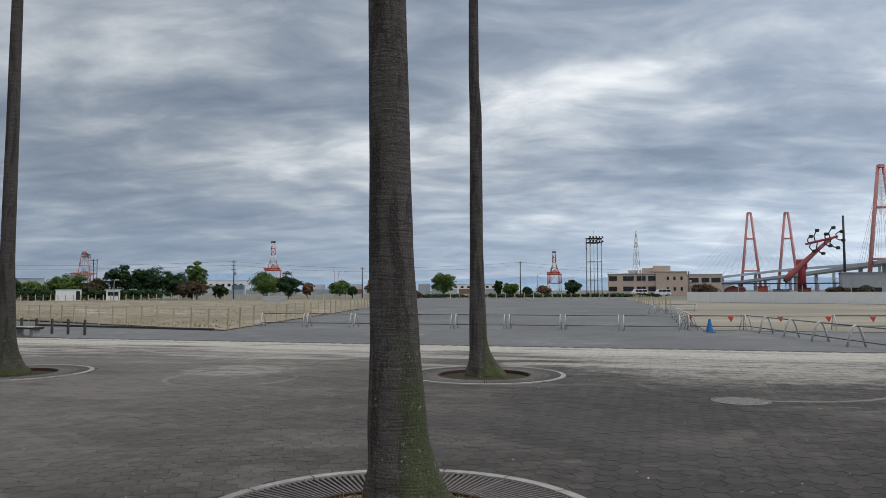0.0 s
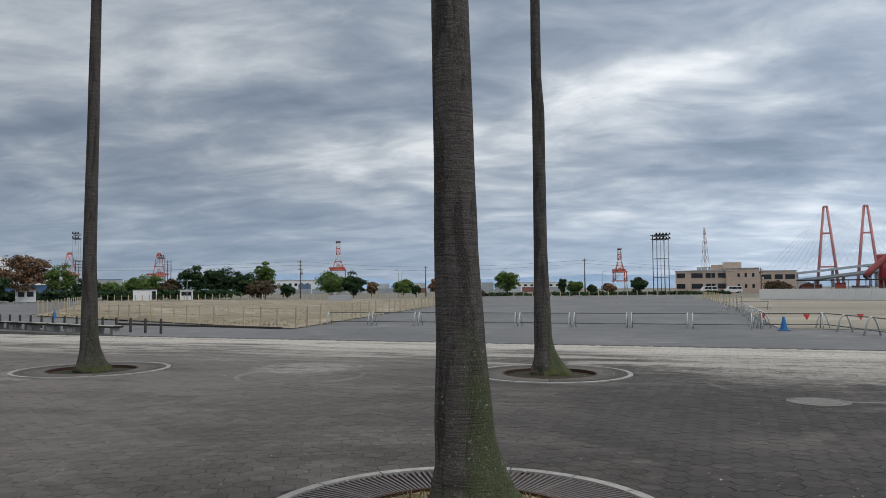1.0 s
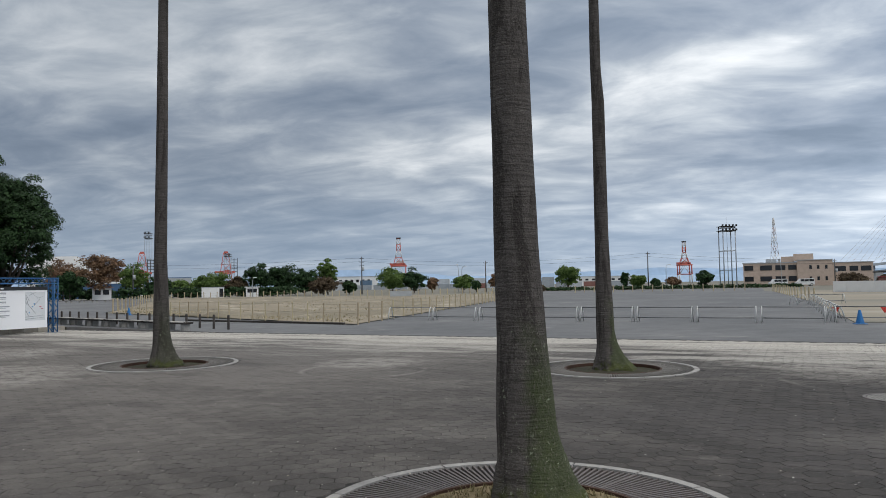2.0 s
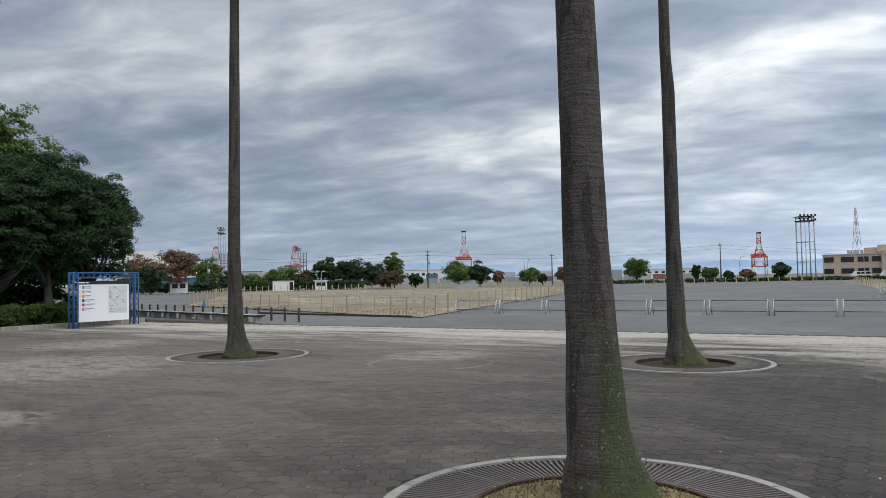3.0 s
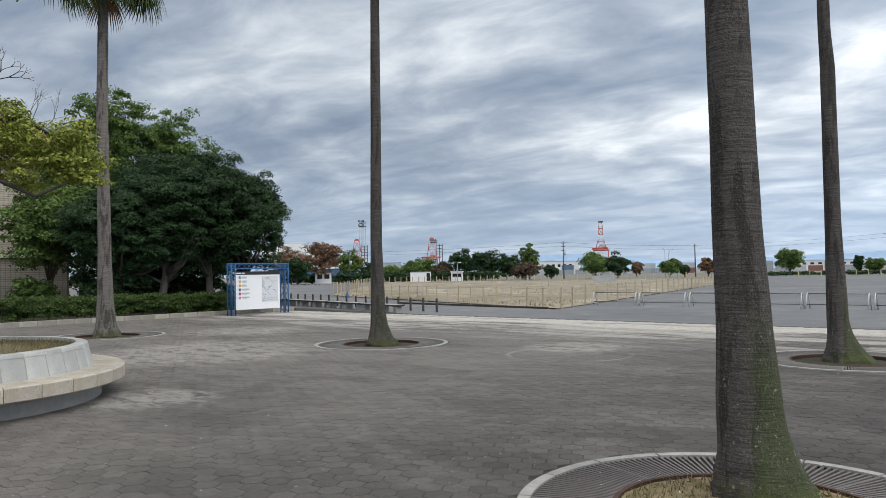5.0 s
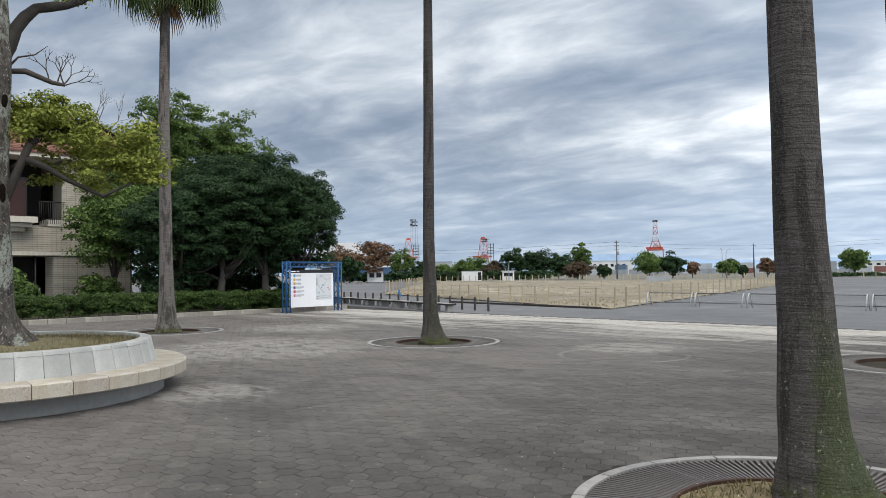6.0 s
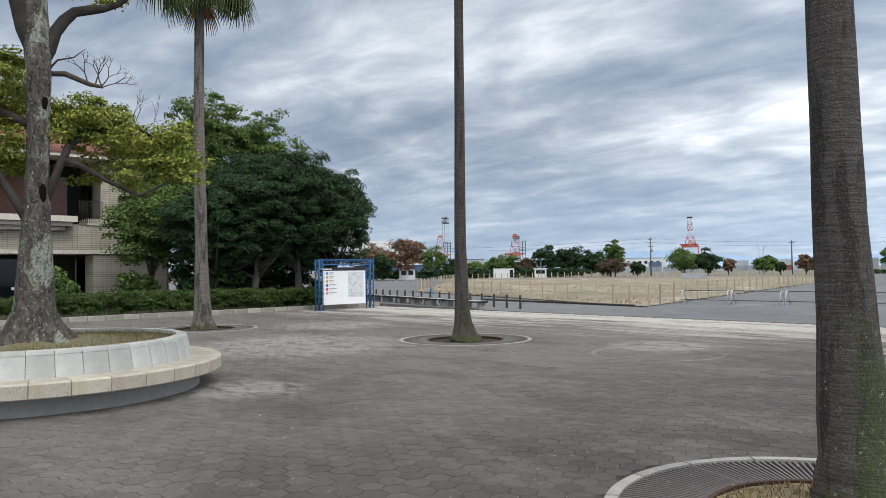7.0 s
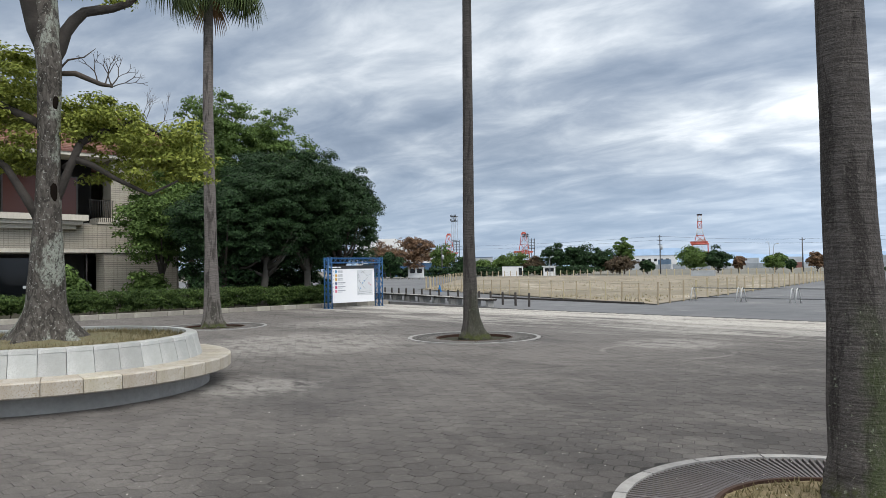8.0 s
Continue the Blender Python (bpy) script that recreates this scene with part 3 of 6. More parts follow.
# ---- palms with round tree grates ----


def ring_bar_mesh():
    """One slat of a grate, one metre long."""
    return mesh_of("slat", boxed(0, 1, -0.0095, 0.0095, -0.03, 0.004), M_IRON)


SLAT = ring_bar_mesh()


def grass(n, r0, r1, z, size, seed):
    """Short grass blades strewn over a ring."""
    g = np.random.default_rng(seed)
    a, r = g.uniform(0, 2 * np.pi, n), np.sqrt(g.uniform(r0 * r0, r1 * r1, n))
    p = np.stack([r * np.cos(a), r * np.sin(a), np.full(n, z)], axis=1)
    d = g.normal(scale=0.6, size=(n, 3)) + np.array((0, 0, 0.9))
    d *= (size * g.uniform(0.5, 1.4, n) / np.linalg.norm(d, axis=1))[:, None]
    w = np.cross(d, g.normal(size=(n, 3)))
    w *= (0.006 / np.linalg.norm(w, axis=1))[:, None]
    v = np.stack([p - w, p + w, p + d], axis=1).reshape(-1, 3)
    return cloud_mesh("grass", v, np.arange(3 * n).reshape(-1, 3), L_GRASS)


L_GRASS = leaf_material("grass_blade", (0.17, 0.15, 0.07), (0.34, 0.28, 0.17))
CLIPPINGS = grass(2600, 0.1, 0.8, -0.07, 0.045, 5)


SLAT_GREY = SLAT.copy()
SLAT_GREY.materials[0] = M_DUSTY_IRON


def grate(x, y, turn, inner=0.86, slat=SLAT_GREY, lift=0.0, soil=M_SOIL_DARK):
    g = thing("tree_grate", "round cast iron tree grate with pale stone rim", "tree grate", pose(x, y, 0, 0, 0, turn), "grates round the palms")
    n = 16
    seg = mesh_of("rim_stone", lathed([(GRATE_R - 0.085, -0.072), (GRATE_R - 0.085, 0.014), (GRATE_R, 0.014), (GRATE_R, -0.072)], 6, 0.006, 2 * math.pi / n - 0.006, close=True), M_RING)
    for i in range(n):
        piece("rim_stone", seg, g, pose(0, 0, 0, 0, 0, i * 360 / n))
    part("pit", lathed([(0.0, -0.072), (GRATE_R - 0.08, -0.072)], 48), M_PIT_SHADE, g)
    part("inner_rim", lathed([(inner - 0.02, -0.072), (inner - 0.02, 0.008), (inner + 0.012, 0.008), (inner + 0.012, -0.072)], 48, close=True), M_RUST, g, "rusty inner ring")
    r0, r1, bars = inner + 0.012, GRATE_R - 0.088, 176
    for k in range(bars):
        wide = 1.7 if k % 22 == 0 else 1.0
        piece("slat", slat, g, Matrix.Rotation(2 * math.pi * k / bars, 4, "Z") @ Matrix.Translation((r0, 0, 0)) @ Matrix.Diagonal((r1 - r0, wide, 1, 1)))
    bm = bmesh.new()
    lathe(bm, [(0.0, lift - 0.015), (0.3, lift - 0.02), (0.5, lift - 0.035), (0.68, lift - 0.045), (inner - 0.025, lift - 0.05)], 40)
    for v in bm.verts:
        v.co.z += 0.015 * noise.noise(v.co * 6)
    part("soil", bm, soil, g, "bare soil with thin weeds")
    if lift:
        ob = new("weed_cover", CLIPPINGS)
        ob.parent = g
        ob.matrix_basis = pose(0, 0, lift + 0.03)
        ob["kind"] = "stuff"
    return g


def frond_mesh(seed, mat, droop):
    """A fan leaf: stalk along +x, blades that spread and hang at their tips."""
    rng = random.Random(seed)
    bm = bmesh.new()
    tube(bm, [(0, 0, 0), (0.45, 0, 0.12), (0.95, 0, 0.1)], [0.03, 0.02, 0.014], 5)
    hub = Vector((0.95, 0, 0.1))
    n = 34
    for i in range(n):
        a = radians(-128 + 256 * i / (n - 1))
        length = 0.95 * (0.75 + 0.25 * math.cos(a * 0.7)) * rng.uniform(0.9, 1.08)
        d = Vector((math.cos(a), math.sin(a), 0))
        side = Vector((-d.y, d.x, 0))
        last = None
        for k, (f, w) in enumerate(((0.0, 0.006), (0.35, 0.03), (0.62, 0.026), (0.85, 0.014), (1.0, 0.002))):
            z = -droop * (f ** 2.2) * length + rng.uniform(-0.02, 0.02) - 0.25 * abs(math.sin(a)) * f
            p = hub + d * length * f * (1 - 0.28 * f * droop) + Vector((0, 0, z))
            q = (bm.verts.new(p - side * w), bm.verts.new(p + Vector((0, 0, 0.012)) if k else p + side * 0.001), bm.verts.new(p + side * w))
            if last:
                bm.faces.new((last[0], q[0], q[1], last[1]))
                bm.faces.new((last[1], q[1], q[2], last[2]))
            last = q
    return mesh_of("frond", bm, mat)


FRONDS = [frond_mesh(i, L_PALM, 0.55 + 0.3 * i) for i in range(3)]
DRY_FROND = frond_mesh(9, L_DEADPALM, 1.0)


def palm(label, x, y, height, line, foot, seed, detail=0.03, bark=None):
    """A fan palm. line: rows of (z, dx, dy, r) of its trunk; foot: how far the base flares."""
    p = thing("fan_palm", label, "palm", pose(x, y, 0), "row of tall fan palms")
    rng = random.Random(seed)
    bm = bmesh.new()
    rows = line + [(height, line[-1][1] + 0.02, line[-1][2], line[-1][3] * 0.82)]
    zs, sides, rings = [], 44, []
    z = -0.06
    while z < height:
        zs.append(z)
        z += detail if z < 4.5 else 0.12
    zs.append(height)
    for z in zs:
        i = max(k for k in range(len(rows)) if rows[k][0] <= z or k == 0)
        a, b = rows[i], rows[min(i + 1, len(rows) - 1)]
        f = 0.0 if a is b else min(1.0, max(0.0, (z - a[0]) / (b[0] - a[0])))
        f = f * f * (3 - 2 * f) * 0.4 + f * 0.6
        dx, dy, r = (a[k] + (b[k] - a[k]) * f for k in (1, 2, 3))
        ring = []
        for k in range(sides):
            t = 2 * math.pi * k / sides
            d = Vector((math.cos(t), math.sin(t), 0))
            q = r * (1 + 0.007 * noise.noise(Vector((d.x * 1.2, d.y * 1.2, z * 26 + seed))) + 0.02 * noise.noise(Vector((d.x, d.y, z * 1.4 + seed * 3))))
            if z < 0.5:
                flare = max(0.0, 1 - max(z, 0) / 0.5) ** 1.9
                q += foot * flare * (0.7 + 0.45 * noise.noise(Vector((d.x * 3, d.y * 3, seed))) + 0.3 * d.x)
                q += 0.07 * flare * noise.noise(Vector((d.x * 7, d.y * 7, z * 8 + seed))) + 0.03 * flare * noise.noise(Vector((d.x * 16, d.y * 16, z * 16 + seed)))
            ring.append(bm.verts.new((dx + d.x * q, dy + d.y * q, z)))
        rings.append(ring)
    for a, b in zip(rings, rings[1:]):
        for k in range(sides):
            bm.faces.new((a[k], a[(k + 1) % sides], b[(k + 1) % sides], b[k])).smooth = True
    bm.faces.new(rings[-1])
    part("trunk", bm, bark or M_PALM, p, "ringed grey-brown trunk, mossy at its foot")
    top = Vector((rows[-1][1], rows[-1][2], height))
    part("crown_shaft", tubed([top - Vector((0, 0, 0.25)), top, top + Vector((0, 0, 0.5)), top + Vector((0, 0, 0.9))], [line[-1][3] * 0.85, 0.17, 0.2, 0.06], 14), M_RUST, p, "reddish fibrous leaf bases")
    for i in range(34):
        tilt = -36 + 112 * (i / 33) ** 0.9
        m = Matrix.Translation(top + Vector((0, 0, 0.15 + 0.5 * i / 33))) @ pose(0, 0, 0, 0, 0, i * 137.5 + rng.uniform(-8, 8)) @ pose(0, 0, 0, 0, -tilt, 0) @ Matrix.Scale(rng.uniform(0.85, 1.1), 4)
        piece("frond", DRY_FROND if i == 1 else FRONDS[i % 3], p, m)
    return p


grate(*GRATES[0], 11, slat=SLAT, lift=0.035, soil=M_SOIL)
palm("very tall fan palm with mossy ringed trunk in a round grate", -0.30, 5.32, 9.4,
     [(-0.06, 0.02, 0, 0.25), (0.2, 0.0, 0, 0.245), (0.6, -0.04, 0, 0.215), (1.2, -0.06, 0, 0.18), (1.9, -0.085, 0, 0.162), (2.5, -0.095, 0, 0.152), (3.7, -0.115, 0, 0.14), (6.0, -0.16, 0, 0.13)], 0.13, 1, 0.018)
grate(*GRATES[1], 40)
palm("tall slim fan palm with mossy foot in a round grate", 0.56, 13.85, 9.8,
     [(-0.06, 0.0, 0, 0.22), (0.25, -0.04, 0, 0.21), (0.7, -0.09, 0, 0.165), (2.4, -0.11, 0, 0.125), (4.9, -0.11, 0, 0.115), (5.6, -0.14, 0, 0.098), (7.1, -0.14, 0, 0.09)], 0.22, 2)
grate(*GRATES[2], 75)
palm("tall fan palm with dark slim trunk in a round grate", -8.6, 14.1, 9.9,
     [(-0.06, 0.0, 0, 0.22), (0.25, -0.01, 0, 0.21), (0.78, -0.05, 0, 0.165), (2.3, -0.07, 0, 0.13), (5.2, -0.04, 0, 0.115), (7.8, -0.02, 0, 0.10)], 0.18, 3, bark=M_PALM_DRY)
grate(*GRATES[3], 20)
palm("tall fan palm with drooping green fan leaves", -17.28, 13.95, 9.95,
     [(-0.06, 0.0, 0, 0.27), (0.3, -0.02, 0, 0.26), (1.0, -0.05, 0, 0.215), (2.2, -0.05, -0.02, 0.175), (6.2, -0.10, -0.05, 0.15), (8.9, -0.07, -0.04, 0.135)], 0.13, 4, bark=M_PALM_GREY)

# ---- round planter with stone bench ----
PX, PY = -10.1, 5.3
planter = thing("round_planter", "round pale granite planter with a bench of stone slabs", "planter", pose(PX, PY, 0))
part("plinth", lathed([(2.12, -0.05), (2.12, 0.20), (1.7, 0.20)], 72), M_CONCRETE, planter, "recessed grey concrete plinth")
N_SEAT = 36
slab = mesh_of("seat_slab", lathed([(1.9, 0.225), (2.40, 0.225), (2.42, 0.24), (2.42, 0.385), (2.40, 0.40), (1.9, 0.405)], 4, 0.0016, 2 * math.pi / N_SEAT - 0.0016, close=True), M_SEAT)
N_WALL = 42
panel = mesh_of("wall_panel", lathed([(1.85, 0.40), (2.02, 0.40), (1.955, 0.66), (1.85, 0.66)], 4, 0.0016, 2 * math.pi / N_WALL - 0.0016, close=True), M_GRANITE)
cope = mesh_of("coping", lathed([(1.80, 0.662), (1.96, 0.662), (1.945, 0.70), (1.92, 0.71), (1.80, 0.71)], 4, 0.0012, 2 * math.pi / N_WALL - 0.0012, close=True), M_GRANITE)
for i in range(N_SEAT):
    piece("seat_slab", slab, planter, pose(0, 0, 0, 0, 0, i * 360 / N_SEAT))
for i in range(N_WALL):
    piece("wall_panel", panel, planter, pose(0, 0, 0, 0, 0, i * 360 / N_WALL + 3))
    piece("coping", cope, planter, pose(0, 0, 0, 0, 0, i * 360 / N_WALL + 3))
bm = lathed([(0.0, 0.70), (0.5, 0.69), (1.1, 0.665), (1.6, 0.63), (1.84, 0.61)], 60)
for v in bm.verts:
    v.co.z += 0.025 * noise.noise(v.co * 5)
part("turf", bm, M_TURF, planter, "thin grass and dry clippings")

ob = new("grass", grass(9000, 0.2, 1.80, 0.64, 0.07, 2))
ob.parent = planter

# ---- the big tree in the planter ----
big_tree = thing("planter_tree", "old broad tree with lichened trunk, hollows and yellow-green leaves", "tree", pose(PX + 0.1, PY - 0.05, 0.62))
bm = bmesh.new()
sides, rings = 28, []
trunk_rows = [(0.0, -0.05, 0.26), (0.35, -0.045, 0.25), (0.85, -0.04, 0.236), (1.3, -0.02, 0.205), (1.6, 0.0, 0.18), (2.0, 0.02, 0.16), (2.6, 0.03, 0.139), (3.2, 0.035, 0.147), (3.7, 0.04, 0.155), (4.05, 0.02, 0.17), (4.6, -0.03, 0.145), (5.3, -0.08, 0.125), (6.2, -0.12, 0.09), (7.4, -0.2, 0.04)]
z = -0.05
while z < 7.4:
    i = max(k for k in range(len(trunk_rows)) if trunk_rows[k][0] <= z or k == 0)
    a, b = trunk_rows[i], trunk_rows[min(i + 1, len(trunk_rows) - 1)]
    f = min(1.0, max(0.0, (z - a[0]) / max(b[0] - a[0], 1e-6)))
    ring = []
    for k in range(sides):
        t = 2 * math.pi * k / sides
        r = a[2] + (b[2] - a[2]) * f
        d = Vector((math.cos(t), math.sin(t), 0))
        root = max(0.0, 1 - max(z, 0) / 0.75) ** 2.6
        r += root * (0.24 + 0.20 * math.sin(t * 5 + 1.0) + 0.10 * math.sin(t * 9))
        r *= 1 + 0.07 * noise.noise(Vector((d.x * 1.5, d.y * 1.5, z * 1.3))) + 0.03 * noise.noise(Vector((d.x * 6, d.y * 6, z * 5)))
        ring.append(bm.verts.new((a[1] + (b[1] - a[1]) * f + d.x * r, d.y * r, z)))
    rings.append(ring)
    z += 0.07
for a, b in zip(rings, rings[1:]):
    for k in range(sides):
        bm.faces.new((a[k], a[(k + 1) % sides], b[(k + 1) % sides], b[k])).smooth = True
bm.faces.new(rings[-1])
part("trunk", bm, M_BARK, big_tree, "grey trunk with pale lichen and spreading roots")
RIGHT = Vector((0.52, 0.854, 0))  # across the view of the planter
AWAY = Vector((-0.854, 0.52, 0))


def at_tree(r, z, away=0.0):
    return RIGHT * r + AWAY * away + Vector((0, 0, z))


def limb(points, radii, sides=9):
    part("limb", tubed([at_tree(*p) for p in points], radii, sides), M_LIMB, big_tree)


limb([(0.02, 3.8), (0.14, 4.05), (0.22, 4.3), (0.33, 4.48), (0.46, 4.62), (0.66, 4.68), (0.82, 4.72), (1.02, 4.82), (1.5, 5.3)], [0.10, 0.10, 0.085, 0.082, 0.07, 0.068, 0.056, 0.05, 0.02])
limb([(0.0, 3.9), (-0.14, 4.3), (-0.28, 4.9), (-0.42, 5.6), (-0.9, 6.8)], [0.10, 0.12, 0.105, 0.09, 0.04])
limb([(0.2, 2.4), (0.36, 2.52, -0.1), (0.55, 2.44, -0.2), (0.86, 2.24, -0.3), (1.28, 2.04, -0.35), (1.65, 2.24, -0.4)], [0.051, 0.054, 0.042, 0.032, 0.024, 0.014])
limb([(0.4, 2.75, -0.1), (0.75, 3.0, 0.1), (1.15, 3.2, 0.3), (1.5, 3.0, 0.4), (1.8, 2.95, 0.45), (2.1, 3.1, 0.5)], [0.051, 0.04, 0.031, 0.026, 0.02, 0.013])
limb([(0.02, 1.75), (0.16, 2.1, -0.06), (0.27, 2.4, -0.1), (0.4, 2.74, -0.1)], [0.058, 0.061, 0.054, 0.054])
limb([(-0.02, 1.5), (-0.24, 1.95), (-0.5, 2.4, 0.1), (-0.95, 2.75, 0.2), (-1.9, 3.0, 0.4)], [0.058, 0.061, 0.048, 0.035, 0.016])
limb([(-0.1, 3.0), (-0.6, 3.3, 0.3), (-1.4, 3.7, 0.5)], [0.064, 0.045, 0.019])
bm = tubed([at_tree(0.16, 3.72), at_tree(0.34, 3.74), at_tree(0.5, 3.68), at_tree(0.66, 3.62), at_tree(0.82, 3.60)], [0.035, 0.04, 0.036, 0.032, 0.02], 8)
rng = random.Random(5)


def spray(p, a, length, r, depth):
    """Forking fine twigs in the plane across the view."""
    mid = p + at_tree(math.cos(a) * length * 0.5, math.sin(a) * length * 0.5, rng.uniform(-0.04, 0.04))
    b = a + rng.uniform(-0.3, 0.3)
    q = mid + at_tree(math.cos(b) * length * 0.5, math.sin(b) * length * 0.5, rng.uniform(-0.04, 0.04))
    tube(bm, [p, mid, q], [r, r * 0.85, r * 0.7], 4, caps=False)
    if depth:
        for d in (rng.uniform(0.15, 0.6), rng.uniform(-0.55, -0.1)):
            spray(q, b + d, length * rng.uniform(0.6, 0.85), r * 0.66, depth - 1)


for r0, z0, a in ((0.62, 3.63, 1.7), (0.72, 3.62, 1.35), (0.80, 3.61, 0.95), (0.82, 3.60, 0.45), (0.80, 3.62, 1.9)):
    spray(at_tree(r0, z0), a, 0.17, 0.011, 3)
tube(bm, [at_tree(0.12, 3.75), at_tree(0.25, 3.92), at_tree(0.45, 3.98), at_tree(0.6, 4.12)], [0.018, 0.014, 0.01, 0.004], 5)
part("bare_branch", bm, M_BARK_DARK, big_tree, "dead bare branch with fine twigs")
# solid knots, with the darkness inside a hollow put into their colour
M_HOLE_SHADE = material("hollow_shade", (0.014, 0.011, 0.009), 1.0, spec=0.0)
for r, z, h in ((0.06, 2.05, 0.16), (0.08, 3.28, 0.13)):
    bm = bmesh.new()
    bmesh.ops.create_icosphere(bm, subdivisions=2, radius=1)
    for v in bm.verts:
        k = 1 + 0.35 * noise.noise(v.co * 2.3 + Vector((z, 0, 0)))
        v.co = at_tree(r, z, -0.142) + RIGHT * v.co.x * h * 0.42 * k + AWAY * v.co.y * 0.035 + Vector((0, 0, v.co.z * h))
    part("hollow", bm, M_HOLE_SHADE, big_tree, "knot coloured near-black as a shaded hollow")
rng = random.Random(8)
lime = []
for r0, r1, z0, z1, w0, w1, n in ((0.3, 1.95, 2.7, 3.2, -0.5, 0.8, 95), (0.9, 2.05, 2.3, 2.75, -0.5, 0.4, 55), (0.2, 1.2, 2.95, 3.5, 0.0, 1.0, 90), (0.5, 1.4, 2.3, 2.75, 0.3, 1.0, 16), (-2.6, -0.2, 2.5, 3.8, -0.2, 1.4, 330), (-2.2, -0.2, 3.3, 4.2, 0.2, 1.4, 210), (0.15, 1.0, 4.85, 5.3, -0.5, 0.5, 14), (-2.0, 1.8, 5.3, 7.6, -1.4, 1.4, 70), (1.7, 2.1, 2.4, 2.75, -0.4, 0.3, 16)):
    for _ in range(int(n * 0.95)):
        f = rng.random()
        q = at_tree(r0 + (r1 - r0) * f, rng.uniform(z0, z1) - 0.12 * f, rng.uniform(w0, w1))
        s = rng.uniform(0.13, 0.27)
        lime.append((q.x, q.y, q.z, s, s * 0.55))
ob = new("foliage", leaf_mesh("foliage", lime, 80, 0.031, L_LIME, 3, long=2.0, fill=0.7, up=0.7))
ob.parent = big_tree

# ---- hedge bed along the west side ----
kerb_mesh = mesh_of("kerb_stone", boxed(-0.09, 0.09, 0.006, 0.594, -0.05, 0.17, bevel=0.012), M_KERB)
hedge_kerb = thing("bed_kerb", "low kerb of pale stones in front of the hedge", "kerb", pose(*uv(-27.1, 0), 0, 0, TURN), kind="structure")
for i in range(-10, 34):
    piece("kerb_stone", kerb_mesh, hedge_kerb, pose(0, i * 0.6, 0))
bed = sheet("planting_bed", [xy(-27.2, -6), xy(-27.2, 20.6), xy(-60, 20.6), xy(-60, -6)], 0.10, M_SOIL_DARK, 0.2)
tagged(bed, "dark planting soil behind the kerb", "soil", kind="structure")


def hedge(u0, u1, v0, v1, z0, z1, seed, n):
    h = thing("hedge", "clipped green hedge behind a low kerb", "hedge", pose(0, 0, 0.1, 0, 0, TURN), "clipped hedges")
    rng = np.random.default_rng(seed)
    cl = np.stack([rng.uniform(u0, u1, n), rng.uniform(v0, v1, n), z0 + (z1 - z0) * rng.random(n) ** 0.85, np.full(n, 0.2), np.full(n, 0.13)], axis=1)
    ob = new("foliage", leaf_mesh("foliage", cl, 90, 0.042, L_HEDGE, seed, fill=0.5))
    ob.parent = h
    bm = bmesh.new()
    for k in range(int((v1 - v0) / 0.5)):
        v = v0 + 0.3 + 0.5 * k
        tube(bm, [((u0 + u1) / 2, v, -0.05), ((u0 + u1) / 2 + 0.1, v + 0.1, z1 - 0.1)], [0.02, 0.008], 4)
    tagged(part("stems", bm, M_BARK_DARK, h), kind="stuff")
    return h


hedge(-28.6, -27.5, -2.0, 7.0, 0.1, 0.72, 11, 640)
hedge(-28.6, -27.5, 7.0, 15.2, 0.1, 0.78, 12, 600)
hedge(-28.6, -27.6, 15.2, 19.9, 0.05, 0.75, 13, 330)

# ---- dark evergreen trees behind the hedge ----
for i, (u, v, h, w, low) in enumerate(((-30.2, 13.9, 5.5, 4.4, 1.5), (-29.9, 15.6, 6.6, 5.0, 1.6), (-29.4, 17.6, 7.2, 5.3, 1.6), (-29.3, 19.1, 6.5, 4.7, 1.6), (-33.0, 16.8, 7.6, 5.4, 1.4), (-33.0, 19.6, 7.4, 5.0, 1.4))):
    p = uv(u, v)
    tree("evergreen_tree", "dense dark green evergreen tree with clumped leaves behind the hedge", p.x, p.y, h, w, low, L_DARK, 20 + i, clumps=250, per=300, leaf=0.05, trunk=0.17, lump=0.38, core=60, rough=0.3, ground=0.09, bark=M_BARK_PALE if i in (1, 2) else M_BARK_DARK, shell=0.78, fill=0.12, group="evergreens behind the hedge")
for i, (u, v, h, w, low) in enumerate(((-36.0, 16.2, 11.3, 4.4, 4.8), (-36.0, 19.3, 10.8, 4.4, 4.0), (-36.0, 21.4, 8.6, 3.4, 3.5), (-34.6, 14.2, 8.2, 4.2, 3.0), (-32.6, 12.0, 5.6, 3.2, 1.5))):
    p = uv(u, v)
    tree("camphor_tree", "taller light green tree with loose open crown", p.x, p.y, h, w, low, L_MID, 40 + i, clumps=260, per=130, leaf=0.075, trunk=0.13, lump=0.42, shell=0.3, fill=0.5, ground=0.09, group="lighter trees behind the evergreens")

# ---- more materials ----
M_BLUE = material("blue_steel", (0.03, 0.13, 0.30), 0.5, second=(0.025, 0.09, 0.22), scale=6)
M_WHITE = material("white_board", (0.82, 0.83, 0.85), 0.5, second=(0.79, 0.80, 0.83), scale=1.5, grain=0.04)
M_BLACKISH = material("dark_band", (0.03, 0.032, 0.036), 0.5)
M_GREYLINE = material("map_grey", (0.42, 0.44, 0.47), 0.6)
M_MAPBACK = material("map_pale", (0.66, 0.69, 0.72), 0.6, second=(0.72, 0.73, 0.74), scale=8)
ICONS = [material("icon_" + n, c, 0.5) for n, c in (("blue", (0.12, 0.35, 0.60)), ("orange", (0.70, 0.42, 0.08)), ("indigo", (0.06, 0.08, 0.22)), ("crimson", (0.55, 0.05, 0.14)), ("pink", (0.70, 0.22, 0.30)))]
M_POST = material("pale_post", (0.46, 0.385, 0.26), 0.8, second=(0.36, 0.30, 0.20), scale=6, per_object=True, vary=0.15)
